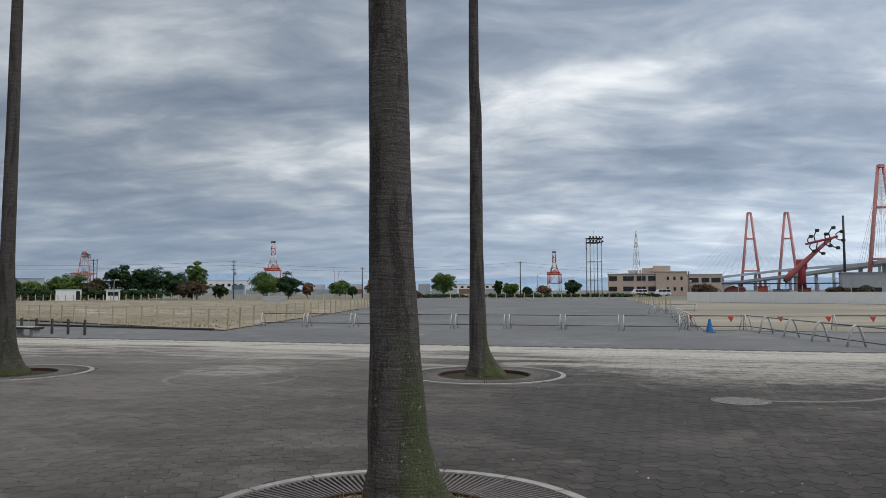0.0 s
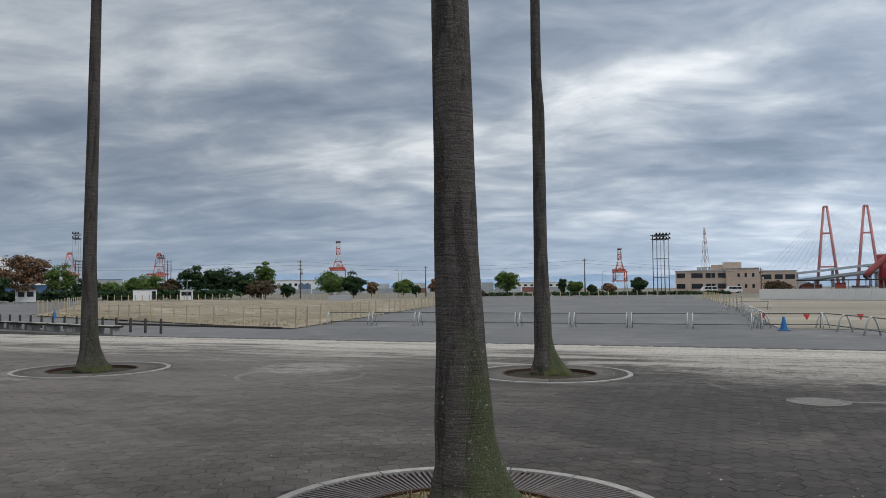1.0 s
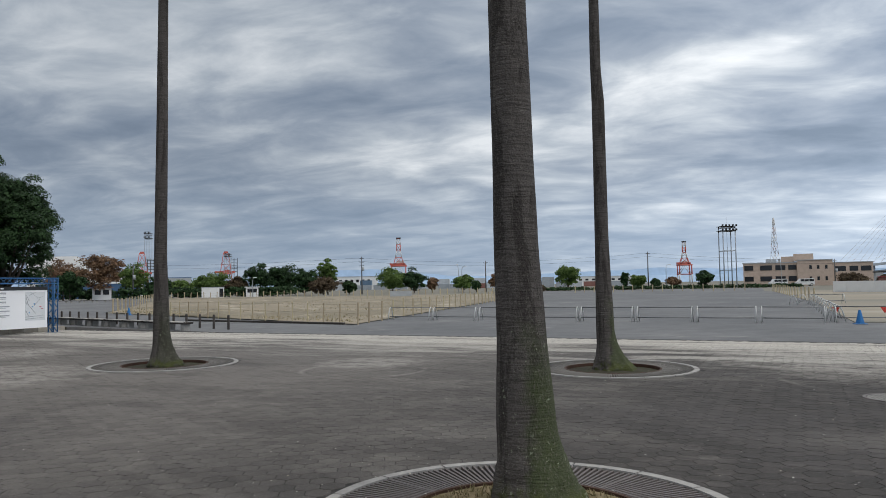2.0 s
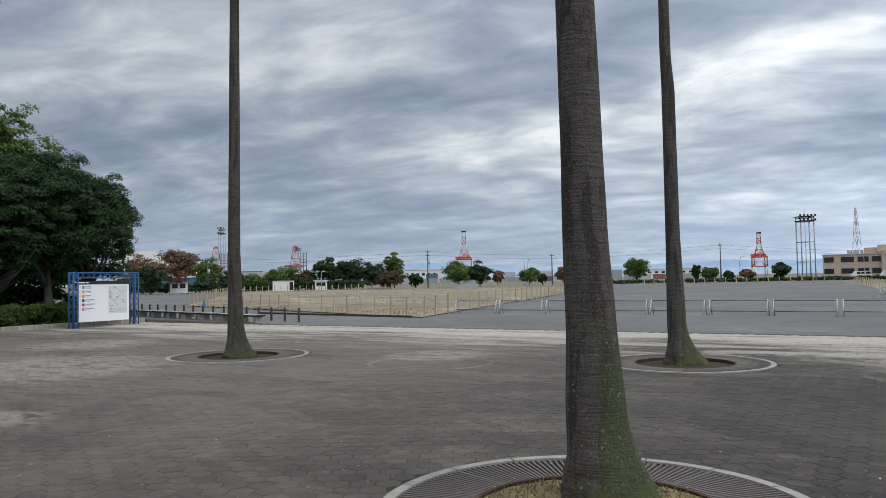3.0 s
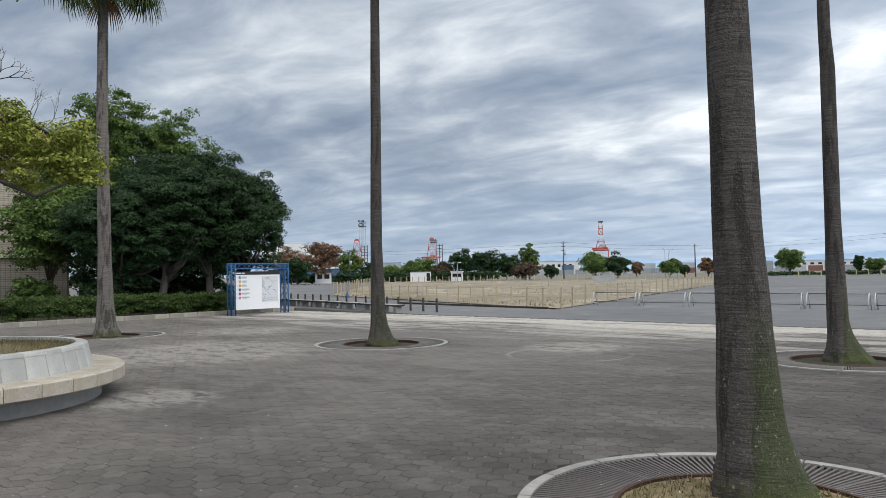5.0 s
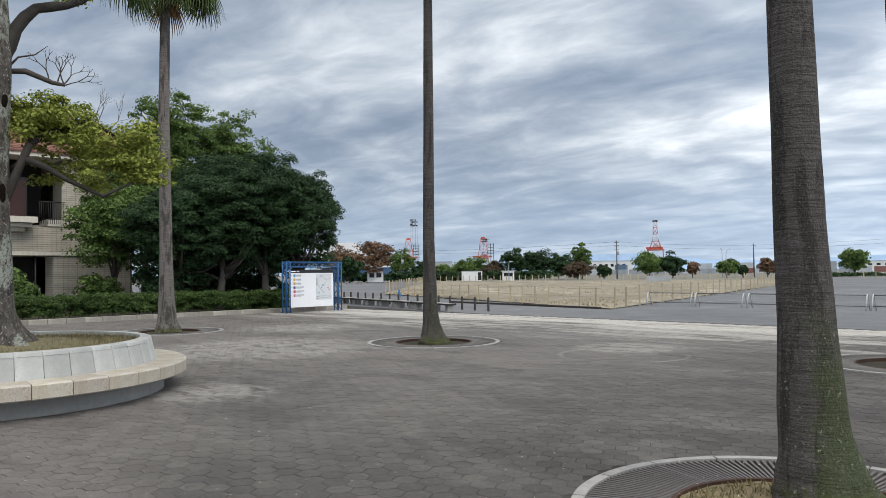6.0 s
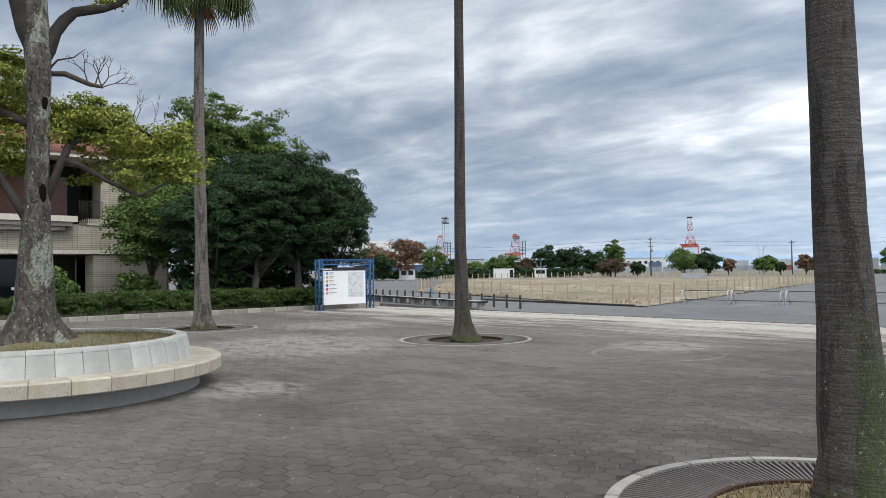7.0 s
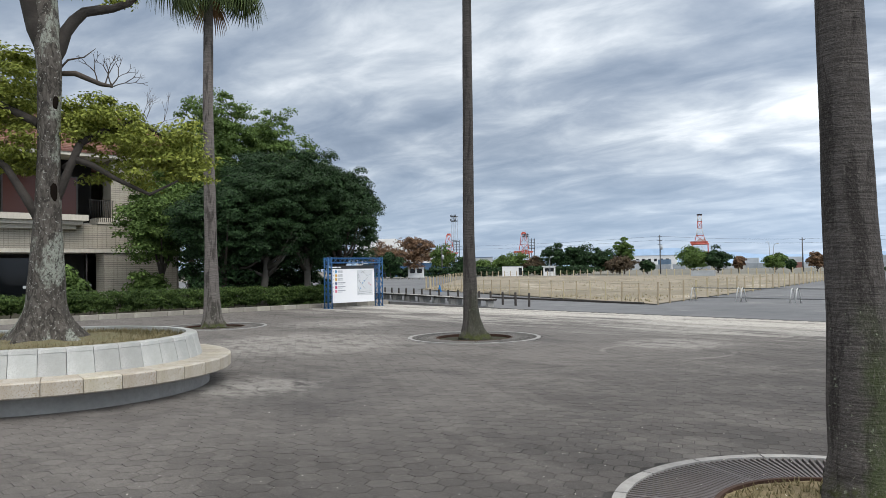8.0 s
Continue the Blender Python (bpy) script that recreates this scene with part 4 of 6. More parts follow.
M_ROPE = material("rope", (0.34, 0.30, 0.22), 0.9)
M_BOLLARD = material("dark_wood", (0.035, 0.03, 0.028), 0.7, second=(0.07, 0.06, 0.052), scale=8)
M_PLANK = material("grey_plank", (0.40, 0.385, 0.355), 0.75, second=(0.26, 0.25, 0.23), scale=5, stretch=(1, 0.2, 1))
M_PIPE = material("white_pipe", (0.62, 0.63, 0.63), 0.45, metal=0.3, second=(0.48, 0.47, 0.45), scale=6)
M_RAIL = material("steel_rail", (0.20, 0.205, 0.21), 0.45, metal=0.6, scale=5)
M_CONE = material("blue_cone", (0.02, 0.16, 0.42), 0.5, scale=4)
M_FLAG = material("red_flag", (0.62, 0.05, 0.035), 0.7, second=(0.5, 0.06, 0.04), scale=5)
M_TILE = material("beige_tile", (0.50, 0.455, 0.375), 0.6, second=(0.43, 0.39, 0.32), scale=1.2, per_object=True, vary=0.06)
M_TILEGAP = material("tile_grout", (0.22, 0.20, 0.165), 0.9, scale=2)
M_LEDGE = material("cream_ledge", (0.66, 0.62, 0.53), 0.7, second=(0.54, 0.50, 0.43), scale=1.0, stretch=(1, 1, 0.3))
# near-black wall colour stands in for the shade inside the rooms
M_IN_SHADE = material("interior_shade", (0.03, 0.028, 0.027), 0.7, scale=2)
M_ROOF = material("red_roof_tile", (0.23, 0.11, 0.08), 0.75, second=(0.17, 0.085, 0.062), scale=1.5, per_object=True, vary=0.2)
M_FRAME = material("dark_frame", (0.04, 0.038, 0.036), 0.5, metal=0.3)
M_FARBEIGE = material("far_beige_wall", (0.56, 0.44, 0.36), 0.8, second=(0.51, 0.40, 0.33), scale=0.2)
M_FARWHITE = material("far_white_wall", (0.74, 0.74, 0.73), 0.8, second=(0.66, 0.66, 0.66), scale=0.1, grain=0.12)
M_FARGREY = material("far_grey_wall", (0.42, 0.44, 0.46), 0.8, second=(0.36, 0.38, 0.40), scale=0.1)
M_FARBLUE = material("far_blue_wall", (0.06, 0.13, 0.25), 0.7, scale=0.2)
# tower red paled towards pink, distance haze mixed into the colour
M_BRIDGE_HAZE = material("bridge_red_hazed", (0.60, 0.27, 0.265), 0.7, second=(0.54, 0.24, 0.235), scale=0.02)
M_DECK = material("bridge_deck", (0.44, 0.48, 0.53), 0.8, second=(0.38, 0.42, 0.47), scale=0.02)
M_CABLE = material("cable", (0.50, 0.42, 0.42), 0.7)
M_CRANE = material("crane_red", (0.50, 0.13, 0.10), 0.7, second=(0.50, 0.08, 0.05), scale=0.1)
M_CRANEW = material("crane_white", (0.66, 0.64, 0.62), 0.7, scale=0.1)
M_RIDE = material("ride_red", (0.36, 0.045, 0.06), 0.5, second=(0.42, 0.10, 0.10), scale=0.3)
M_RIDEARM = material("ride_arm_red", (0.46, 0.13, 0.13), 0.5, second=(0.38, 0.09, 0.10), scale=0.3)
M_TOWER = material("galvanised", (0.40, 0.43, 0.47), 0.5, metal=0.4, second=(0.24, 0.26, 0.29), scale=0.5)
# pale blue base colour carries the haze in front of the hills
M_HILL_HAZE = material("hazed_far_hills", (0.36, 0.49, 0.66), 1.0, second=(0.40, 0.53, 0.70), scale=0.002)
M_CAR = material("white_car", (0.74, 0.74, 0.74), 0.3, spec=0.6, grain=0.05)
M_TYRE = material("tyre", (0.02, 0.02, 0.02), 0.8)


def glass_material(name, colour, rough=0.08):
    m = bpy.data.materials.new(name)
    m.use_nodes = True
    b = m.node_tree.nodes["Principled BSDF"]
    b.inputs["Base Color"].default_value = (*colour, 1)
    b.inputs["Roughness"].default_value = rough
    b.inputs["Specular IOR Level"].default_value = 0.3
    return m


M_GLASS = glass_material("dark_glass", (0.02, 0.022, 0.025))
M_GLASS_RED = glass_material("brown_glass", (0.045, 0.016, 0.011), 0.12)


def wall_part(name, parent, mat, *a, label="", bevel=0.0):
    return part(name, boxed(*a, bevel=bevel), mat, parent, label)


# ---- map board on a blue truss ----
board = thing("map_board", "white park map board hung in a blue steel truss frame", "sign", pose(-20.49, 24.0, 0, 0, 0, math.degrees(math.atan2(2.65, 0.62))))
# local x runs along the board, local y away from the camera
W, D, TOP = 1.42, 0.30, 2.12


def truss(name, a, b, c, n):
    """A flat-sided lattice: from a along b in n bays, c: the offset to the second chord; doubled in depth."""
    bm = bmesh.new()
    a, b, c = Vector(a), Vector(b), Vector(c)
    deep = Vector((0, D, 0))
    for o in (Vector(), deep):
        for s in (Vector(), c):
            tube(bm, [a + o + s, a + o + s + b], 0.024, 6)
        for i in range(n):
            p, q = a + o + b * (i / n), a + o + b * ((i + 1) / n)
            tube(bm, [p + (c if i % 2 else Vector()), q + (Vector() if i % 2 else c)], 0.012, 5)
    for s in (Vector(), c):
        for i in range(n):
            p, q = a + s + b * (i / n), a + s + b * ((i + 1) / n)
            tube(bm, [p + (deep if i % 2 else Vector()), q + (Vector() if i % 2 else deep)], 0.012, 5)
    return part(name, bm, M_BLUE, board)


truss("leg_truss", (-W, -D / 2, 0), (0, 0, TOP), (0.17, 0, 0), 9)
truss("leg_truss", (W, -D / 2, 0), (0, 0, TOP), (-0.17, 0, 0), 9)
truss("top_truss", (-W, -D / 2, TOP - 0.03), (2 * W, 0, 0), (0, 0, -0.2), 12)
for s in (-1, 1):
    for y in (-D / 2, D / 2):
        wall_part("foot_plate", board, M_BLUE, s * (W - 0.085) - 0.11, s * (W - 0.085) + 0.11, y - 0.05, y + 0.05, -0.004, 0.012)
panel_ob = wall_part("panel", board, M_WHITE, -W + 0.22, W - 0.38, -0.05, -0.02, 0.22, 1.78, label="white printed panel")
wall_part("header", panel_ob, M_BLACKISH, -W + 0.22, W - 0.38, -0.056, -0.0505, 1.64, 1.78, label="dark header strip")
bm = bmesh.new()
for x0, x1 in ((0.03, 0.30), (0.34, 0.46)):
    box(bm, -W + 0.22 + x0, -W + 0.22 + x1, -0.062, -0.0565, 1.69, 1.73)
part("header_text", bm, M_WHITE, panel_ob)
for i in range(6):
    z = 1.53 - 0.165 * i
    wall_part("icon", panel_ob, ICONS[(0, 1, 1, 2, 3, 4)[i]], -W + 0.40, -W + 0.50, -0.056, -0.0505, z - 0.055, z + 0.055)
    wall_part("text_bar", panel_ob, M_GREYLINE, -W + 0.30, -W + 0.33, -0.055, -0.0505, z - 0.02, z + 0.02)
    wall_part("text_bar", panel_ob, M_GREYLINE, -W + 0.54, -W + (0.78 if i < 3 else 0.92), -0.055, -0.0505, z + 0.0, z + 0.042)
    wall_part("text_bar", panel_ob, M_GREYLINE, -W + 0.54, -W + 0.78, -0.055, -0.0505, z - 0.045, z - 0.03)
wall_part("map", panel_ob, M_MAPBACK, 0.12, 0.94, -0.056, -0.0505, 0.50, 1.58, label="grey street map")
bm = bmesh.new()
rng = random.Random(4)
for i in range(9):
    x0, z0 = rng.uniform(0.14, 0.64), rng.uniform(0.6, 1.5)
    a, l = rng.choice((0.9, 2.4, 0.1)) + rng.uniform(-0.2, 0.2), rng.uniform(0.25, 0.6)
    x1, z1 = min(max(x0 + math.cos(a) * l, 0.14), 0.92), min(max(z0 + math.sin(a) * l, 0.52), 1.56)
    tube(bm, [(x0, -0.058, z0), (x1, -0.058, z1)], 0.009, 4)
for z in (0.56, 0.64):
    tube(bm, [(0.14, -0.058, z), (0.92, -0.058, z + 0.05)], 0.01, 4)
part("map_lines", bm, M_GREYLINE, panel_ob)
for x, z in ((0.39, 1.0), (0.46, 1.1), (0.26, 0.78)):
    wall_part("map_mark", panel_ob, ICONS[0], x, x + 0.05, -0.062, -0.0585, z, z + 0.05)
for x, z in ((0.70, 1.0), (0.77, 0.92)):
    wall_part("map_mark", panel_ob, ICONS[3], x, x + 0.09, -0.062, -0.0585, z, z + 0.025)

# ---- bollards and benches beside the road ----
bol = thing("bollard", "short dark wooden bollard beside the road", "bollard", beyond(-13.95, 27.1, -0.045), "row of bollards")
part("post", tubed([(0, 0, -0.02), (0, 0, 0.02), (0, 0, 0.55), (0, 0, 0.575)], [0.055, 0.052, 0.05, 0.038], 10), M_BOLLARD, bol)
part("cap", lathed([(0.0, 0.582), (0.03, 0.58), (0.04, 0.574)], 12), M_FRAME, bol, "dark rounded cap")
for k in range(1, 16):
    copy_thing(bol, beyond(-13.95 - 0.91 * k, 27.1 + 0.515 * k, -0.045))
BENCH_DIR = math.degrees(math.atan2(0.50, -0.866))
bench = thing("bench", "long grey plank bench on two concrete blocks", "bench", beyond(-16.0, 26.85, -0.02, 0, 0, BENCH_DIR), "row of plank benches")
part("plank", boxed(-0.78, 0.78, -0.2, 0.2, 0.286, 0.312, bevel=0.006), M_PLANK, bench)
for s in (-0.79, 0.79):
    part("end_cap", boxed(s - 0.012, s + 0.012, -0.205, 0.205, 0.255, 0.314), M_BOLLARD, bench, "dark end cap")
part("apron", boxed(-0.77, 0.77, -0.195, 0.195, 0.232, 0.2855), M_BOLLARD, bench, "dark frame under the plank")
for s in (-0.55, 0.55):
    part("block", boxed(s - 0.12, s + 0.12, -0.14, 0.14, -0.06, 0.2315, bevel=0.015), M_CONCRETE, bench)
for k in range(1, 8):
    copy_thing(bench, beyond(-16.0 - 0.866 * 1.74 * k, 26.85 + 0.50 * 1.74 * k, -0.02, 0, 0, BENCH_DIR))

for k in range(7):
    copy_thing(bench, beyond(-76.5 + 1.3 * k, 91.0 + 1.1 * k, -0.02, 0, 0, 40))

# ---- fences of pale posts and rope round the fields ----
POST = mesh_of("post", boxed(-0.035, 0.035, -0.035, 0.035, -0.1, 0.92, bevel=0.008), M_POST)


def rope_fence(points, gap, label, seed, stout=1.0):
    f = thing("rope_fence", label, "fence", SITE, "post and rope fences")
    rng = random.Random(seed)
    bm = bmesh.new()
    last = None
    for a, b in zip(points, points[1:]):
        a, b = Vector((*a, 0)), Vector((*b, 0))
        n = max(1, round((b - a).length / gap))
        for i in range(n + (b.xy == Vector(points[-1]))):
            p = a.lerp(b, i / n)
            piece("post", POST, f, Matrix.Translation(p) @ pose(0, 0, 0, rng.uniform(-2, 2), rng.uniform(-2, 2), rng.uniform(0, 40)) @ Matrix.Diagonal((stout, stout, rng.uniform(0.95, 1.04) * (0.8 + 0.2 * stout), 1)))
            if last is not None:
                for z in (0.45, 0.82):
                    mid = last.lerp(p, 0.5)
                    tube(bm, [last + Vector((0, 0, z)), mid + Vector((0, 0, z - 0.03)), p + Vector((0, 0, z))], 0.008, 4, caps=False)
            last = p
    part("rope", bm, M_ROPE, f)
    return f


rope_fence([(-34.0, 48.2), (-9.55, 30.1)], 1.32, "pale wooden posts with ropes along the dry field", 1, 0.8)
rope_fence([(-9.45, 31.4), (-8.7, 62.0), (-8.1, 123.0)], 1.9, "pale wooden posts with ropes beside the asphalt", 2)
rope_fence([(-34.9, 49.5), (-76.5, 122.0)], 3.8, "pale wooden posts along the path side of the field", 3, 1.3)
rope_fence([(-77.0, 124.5), (-8.0, 125.0)], 1.3, "close row of pale posts at the back of the field", 4, 1.9)
rope_fence([(-2.0, 128.0), (25.0, 126.0)], 1.6, "row of pale posts at the far end of the asphalt", 5, 1.9)
rope_fence([(15.6, 55.5), (26.2, 113.0)], 3.4, "pale posts with rope along the sand field", 6, 1.2)
low_kerb = thing("field_kerb", "low dark kerb at the foot of the field fence", "kerb", beyond(-15.1, 32.4, -0.045, 0, 0, math.degrees(math.atan2(-2.9, 10.6) ) - 9), kind="structure")
part("kerb_bar", boxed(-5.6, 5.4, -0.07, 0.07, -0.03, 0.09, bevel=0.015), M_BOLLARD, low_kerb)

# ---- pipe barriers ----
barrier = thing("pipe_barrier", "white pipe barrier with arched feet and steel rails", "barrier", beyond(*uv(-0.36, 30.4, -0.045), 0, 0, TURN), "pipe barriers on the asphalt")
for s in (-1.06, 1.06):
    part("arch", tubed([(s, -0.26, 0.0), (s, -0.15, 0.40), (s, -0.09, 0.55), (s, 0.0, 0.60), (s, 0.09, 0.55), (s, 0.15, 0.40), (s, 0.26, 0.0)], 0.024, 7), M_PIPE, barrier, "white arched foot")
for z in (0.585, 0.17):
    part("rail", tubed([(-1.1, 0, z), (1.1, 0, z)], 0.021, 7), M_RAIL, barrier, "grey steel rail")
for k in range(1, 8):
    copy_thing(barrier, beyond(*uv(-0.36 - 2.32 * k, 30.4, -0.045), 0, 0, TURN + (1.5 if k % 3 == 1 else -1)))
copy_thing(barrier, beyond(10.1, 29.35, -0.045, 0, 0, -8))
for k in range(5):
    copy_thing(barrier, beyond(11.28 - 0.06 * k, 28.5 - 2.17 * k, -0.045, 0, 0, 88 + (k % 2)))
copy_thing(barrier, beyond(15.6, 29.0, -0.03, 0, 0, -6))
for k in (0, 1, 2, 3, 5, 7, 9):
    copy_thing(barrier, beyond(9.5 + 0.54 * k, 30.9 + 2.25 * k, -0.03, 0, 0, 76.5))
copy_thing(barrier, beyond(15.4, 52.0, -0.03, 0, 0, 8))
copy_thing(barrier, beyond(13.4, 51.0, -0.03, 0, 0, 60))

pennants = thing("pennant_rope", "thin rope with small red triangular pennants", "pennants", SITE)
flag_places = [(9.2, 29.9), (10.8, 29.75), (12.7, 29.6), (14.5, 29.45), (16.15, 29.3), (18.0, 29.2)]
bm = bmesh.new()
for a, b in zip([(8.9, 30.0)] + flag_places, flag_places + [(20.0, 29.1)]):
    tube(bm, [(*a, 0.50), ((a[0] + b[0]) / 2, (a[1] + b[1]) / 2, 0.485), (*b, 0.50)], 0.007, 4, caps=False)
part("rope", bm, M_ROPE, pennants)
for x, y in flag_places:
    bm = bmesh.new()
    front = [bm.verts.new(c) for c in ((x - 0.13, y - 0.004, 0.49), (x + 0.13, y - 0.004, 0.49), (x + 0.01, y - 0.03, 0.26))]
    back = [bm.verts.new(v.co + Vector((0, 0.008, 0))) for v in front]
    bm.faces.new(front)
    bm.faces.new(back[::-1])
    for i in range(3):
        bm.faces.new((front[i], back[i], back[(i + 1) % 3], front[(i + 1) % 3]))
    part("pennant", bm, M_FLAG, pennants, "red triangle")
for x, y in ((8.9, 30.0), (20.0, 29.1)):
    part("stake", tubed([(x, y, -0.06), (x, y, 0.52)], 0.015, 6), M_PIPE, pennants)
cone = thing("traffic_cone", "blue plastic traffic cone on the asphalt", "traffic cone", beyond(9.45, 28.2, -0.045))
part("base", boxed(-0.19, 0.19, -0.19, 0.19, 0, 0.03, bevel=0.01), M_CONE, cone)
part("cone", lathed([(0.14, 0.031), (0.045, 0.47), (0.04, 0.5), (0.0, 0.505)], 16), M_CONE, cone)
copy_thing(cone, beyond(-29.5, 43.5, -0.045))

drain = thing("drain_grate", "dark iron drain grate in the gutter", "drain", beyond(3.75, 20.52, -0.036, 0, 0, TURN))
part("frame", boxed(-0.42, 0.42, -0.16, 0.16, 0.001, 0.012), M_FRAME, drain)
for k in range(9):
    part("bar", boxed(-0.39 + 0.09 * k, -0.36 + 0.09 * k, -0.13, 0.13, 0.0125, 0.02), M_IRON, drain)

# ---- manhole ----
M_COVER = material("manhole_iron", (0.30, 0.29, 0.27), 0.6, metal=0.3, second=(0.2, 0.195, 0.185), scale=10, bump=0.6, bump_scale=60)
cover = thing("manhole_cover", "round worn iron manhole cover in the paving", "manhole", pose(4.06, 10.48, 0))
part("rim", lathed([(0.36, -0.03), (0.36, 0.006), (0.40, 0.006), (0.40, -0.03)], 40, close=True), M_IRON, cover)
bm = lathed([(0.0, 0.004), (0.345, 0.004), (0.352, -0.004), (0.352, -0.03)], 40)
for i in range(-5, 6):
    for j in range(-5, 6):
        if math.hypot(i, j) * 0.06 < 0.31:
            box(bm, i * 0.06 - 0.02, i * 0.06 + 0.02, j * 0.06 - 0.02, j * 0.06 + 0.02, 0.003, 0.009)
part("plate", bm, M_COVER, cover)

# ---- two-storey tiled building behind the trees ----
villa = thing("tiled_building", "two-storey beige tiled building with red roof and dark windows", "building", pose(0, 0, 0, 0, 0, TURN))
FU = -36.0  # the facade, along V
wall_part("floor_slab", villa, M_CONCRETE, FU - 12, FU + 0.3, -12, 14.2, -0.05, 0.13)
wall_part("back_wall", villa, M_TILE, FU - 12, FU - 11.7, -12, 14.2, 0.13, 7.4)
wall_part("inner_wall", villa, M_IN_SHADE, FU - 3.2, FU - 3.0, -12, 10.68, 0.13, 2.57)
wall_part("end_wall", villa, M_TILE, FU - 12, FU - 0.3, 13.9, 14.2, 0.13, 7.4)
wall_part("end_wall", villa, M_TILE, FU - 12, FU - 0.3, -12, -11.7, 0.13, 7.4)
wall_part("pier", villa, M_TILEGAP, FU - 1.2, FU - 0.012, 10.7, 14.2, 0.13, 2.6)
wall_part("band_wall", villa, M_TILEGAP, FU - 0.4, FU - 0.012, -12, 14.2, 2.77, 3.78)
wall_part("upper_wall", villa, M_TILEGAP, FU - 1.2, FU - 0.012, 11.0, 14.2, 4.1, 7.2)
wall_part("upper_back", villa, M_IN_SHADE, FU - 3.2, FU - 3.0, -12, 11.0, 3.9, 7.2)
wall_part("ceiling_slab", villa, M_LEDGE, FU - 12, FU - 0.05, -12, 14.2, 2.6, 2.77)
wall_part("ledge", villa, M_LEDGE, FU - 0.5, FU + 0.10, -12, 14.3, 2.58, 2.75, label="cream stone ledge")
wall_part("ledge", villa, M_LEDGE, FU - 1.2, FU + 0.06, 10.4, 14.3, 3.9, 4.2, label="cream stone ledge")
for z0, z1, out in ((3.62, 3.80, 0.35), (3.81, 3.98, 0.6), (3.99, 4.25, 0.8)):
    wall_part("balcony_ledge", villa, M_LEDGE, FU - 1.0, FU + out, -12, 9.8 - 0.9 * (0.8 - out), z0, z1, label="stepped cream balcony edge")
wall_part("balcony_floor", villa, M_CONCRETE, FU - 3.0, FU - 1.0, -12, 11.0, 3.8, 4.0)
for i, v0 in enumerate((-9.4, -6.2, -3.0, 0.2, 3.4, 6.6)):
    w = wall_part("window", villa, M_FRAME, FU - 0.6, FU - 0.5, v0, v0 + 3.1, 4.26, 6.1)
    for k in range(2):
        wall_part("pane", w, M_GLASS_RED, FU - 0.49, FU - 0.47, v0 + 0.06 + 1.52 * k, v0 + 1.5 + 1.52 * k, 4.33, 6.04, label="brown reflecting glass")
bm = bmesh.new()
for k in range(12):
    tube(bm, [(FU + 0.1, 10.05 + 0.09 * k, 4.0), (FU + 0.1, 10.05 + 0.09 * k, 5.0)], 0.012, 5)
tube(bm, [(FU + 0.1, 10.0, 5.0), (FU + 0.1, 11.1, 5.0)], 0.02, 6)
part("balcony_rail", bm, M_FRAME, villa, "dark metal rail")
for v in (-8.0, -3.5, 1.0, 5.5, 10.0):
    part("post", tubed([(FU - 0.25, v, 0.1), (FU - 0.25, v, 2.6)], 0.04, 8), M_FRAME, villa)
wall_part("handrail", villa, M_PIPE, FU - 0.3, FU - 0.25, 7.4, 10.2, 1.0, 1.12)
for i, v0 in enumerate((-6.0, -1.5, 3.2, 6.5)):
    wall_part("shop_window", villa, M_GLASS, FU - 2.98, FU - 2.94, v0, v0 + 2.6, 0.5, 2.4, label="dark glass")
# tile courses on the facade
for z0, z1, v0, v1 in ((0.13, 2.56, 10.7, 14.2), (2.78, 3.88, -6.0, 14.2), (4.22, 7.2, 11.0, 14.2)):
    bm = bmesh.new()
    for k in range(int((v1 - v0) / 0.2)):
        box(bm, 0, 0.012, 0.2 * k + 0.006, 0.2 * k + 0.194, 0, 0.084)
    course = mesh_of("tile_course", bm, M_TILE)
    z = z0 + 0.005
    while z < z1 - 0.08:
        tagged(piece("tile_course", course, villa, pose(FU - 0.0115, v0, z)), kind="stuff")
        z += 0.1
side = mesh_of("tile", boxed(0, 1, -0.012, 0, 0, 0.085), M_TILE)
z = 0.14
while z < 2.48:
    piece("tile", side, villa, Matrix.Translation((FU - 1.2, 10.698, z)) @ Matrix.Diagonal((1.18, 1, 1, 1)))
    z += 0.1
# roof with tile courses
rows = 26
for i in range(rows):
    bm = bmesh.new()
    f0, f1 = i / rows, (i + 1) / rows
    u0, u1 = FU + 0.5 - 6.5 * f0, FU + 0.5 - 6.5 * f1
    z0, z1 = 7.15 + 3.0 * f0, 7.15 + 3.0 * f1
    q = [bm.verts.new(c) for c in ((u0, -12.5, z0 + 0.05), (u0, 14.6, z0 + 0.05), (u1, 14.6, z1), (u1, -12.5, z1), (u0, -12.5, z0 - 0.05), (u0, 14.6, z0 - 0.05))]
    bm.faces.new((q[0], q[1], q[2], q[3]))
    bm.faces.new((q[0], q[4], q[5], q[1]))
    part("roof_course", bm, M_ROOF, villa)
wall_part("eave_board", villa, M_LEDGE, FU - 1.2, FU + 0.45, -12.4, 14.5, 6.95, 7.12)
wall_part("roof_core", villa, M_ROOF, FU - 11.9, FU - 6.0, -12, 14.2, 7.1, 10.1)

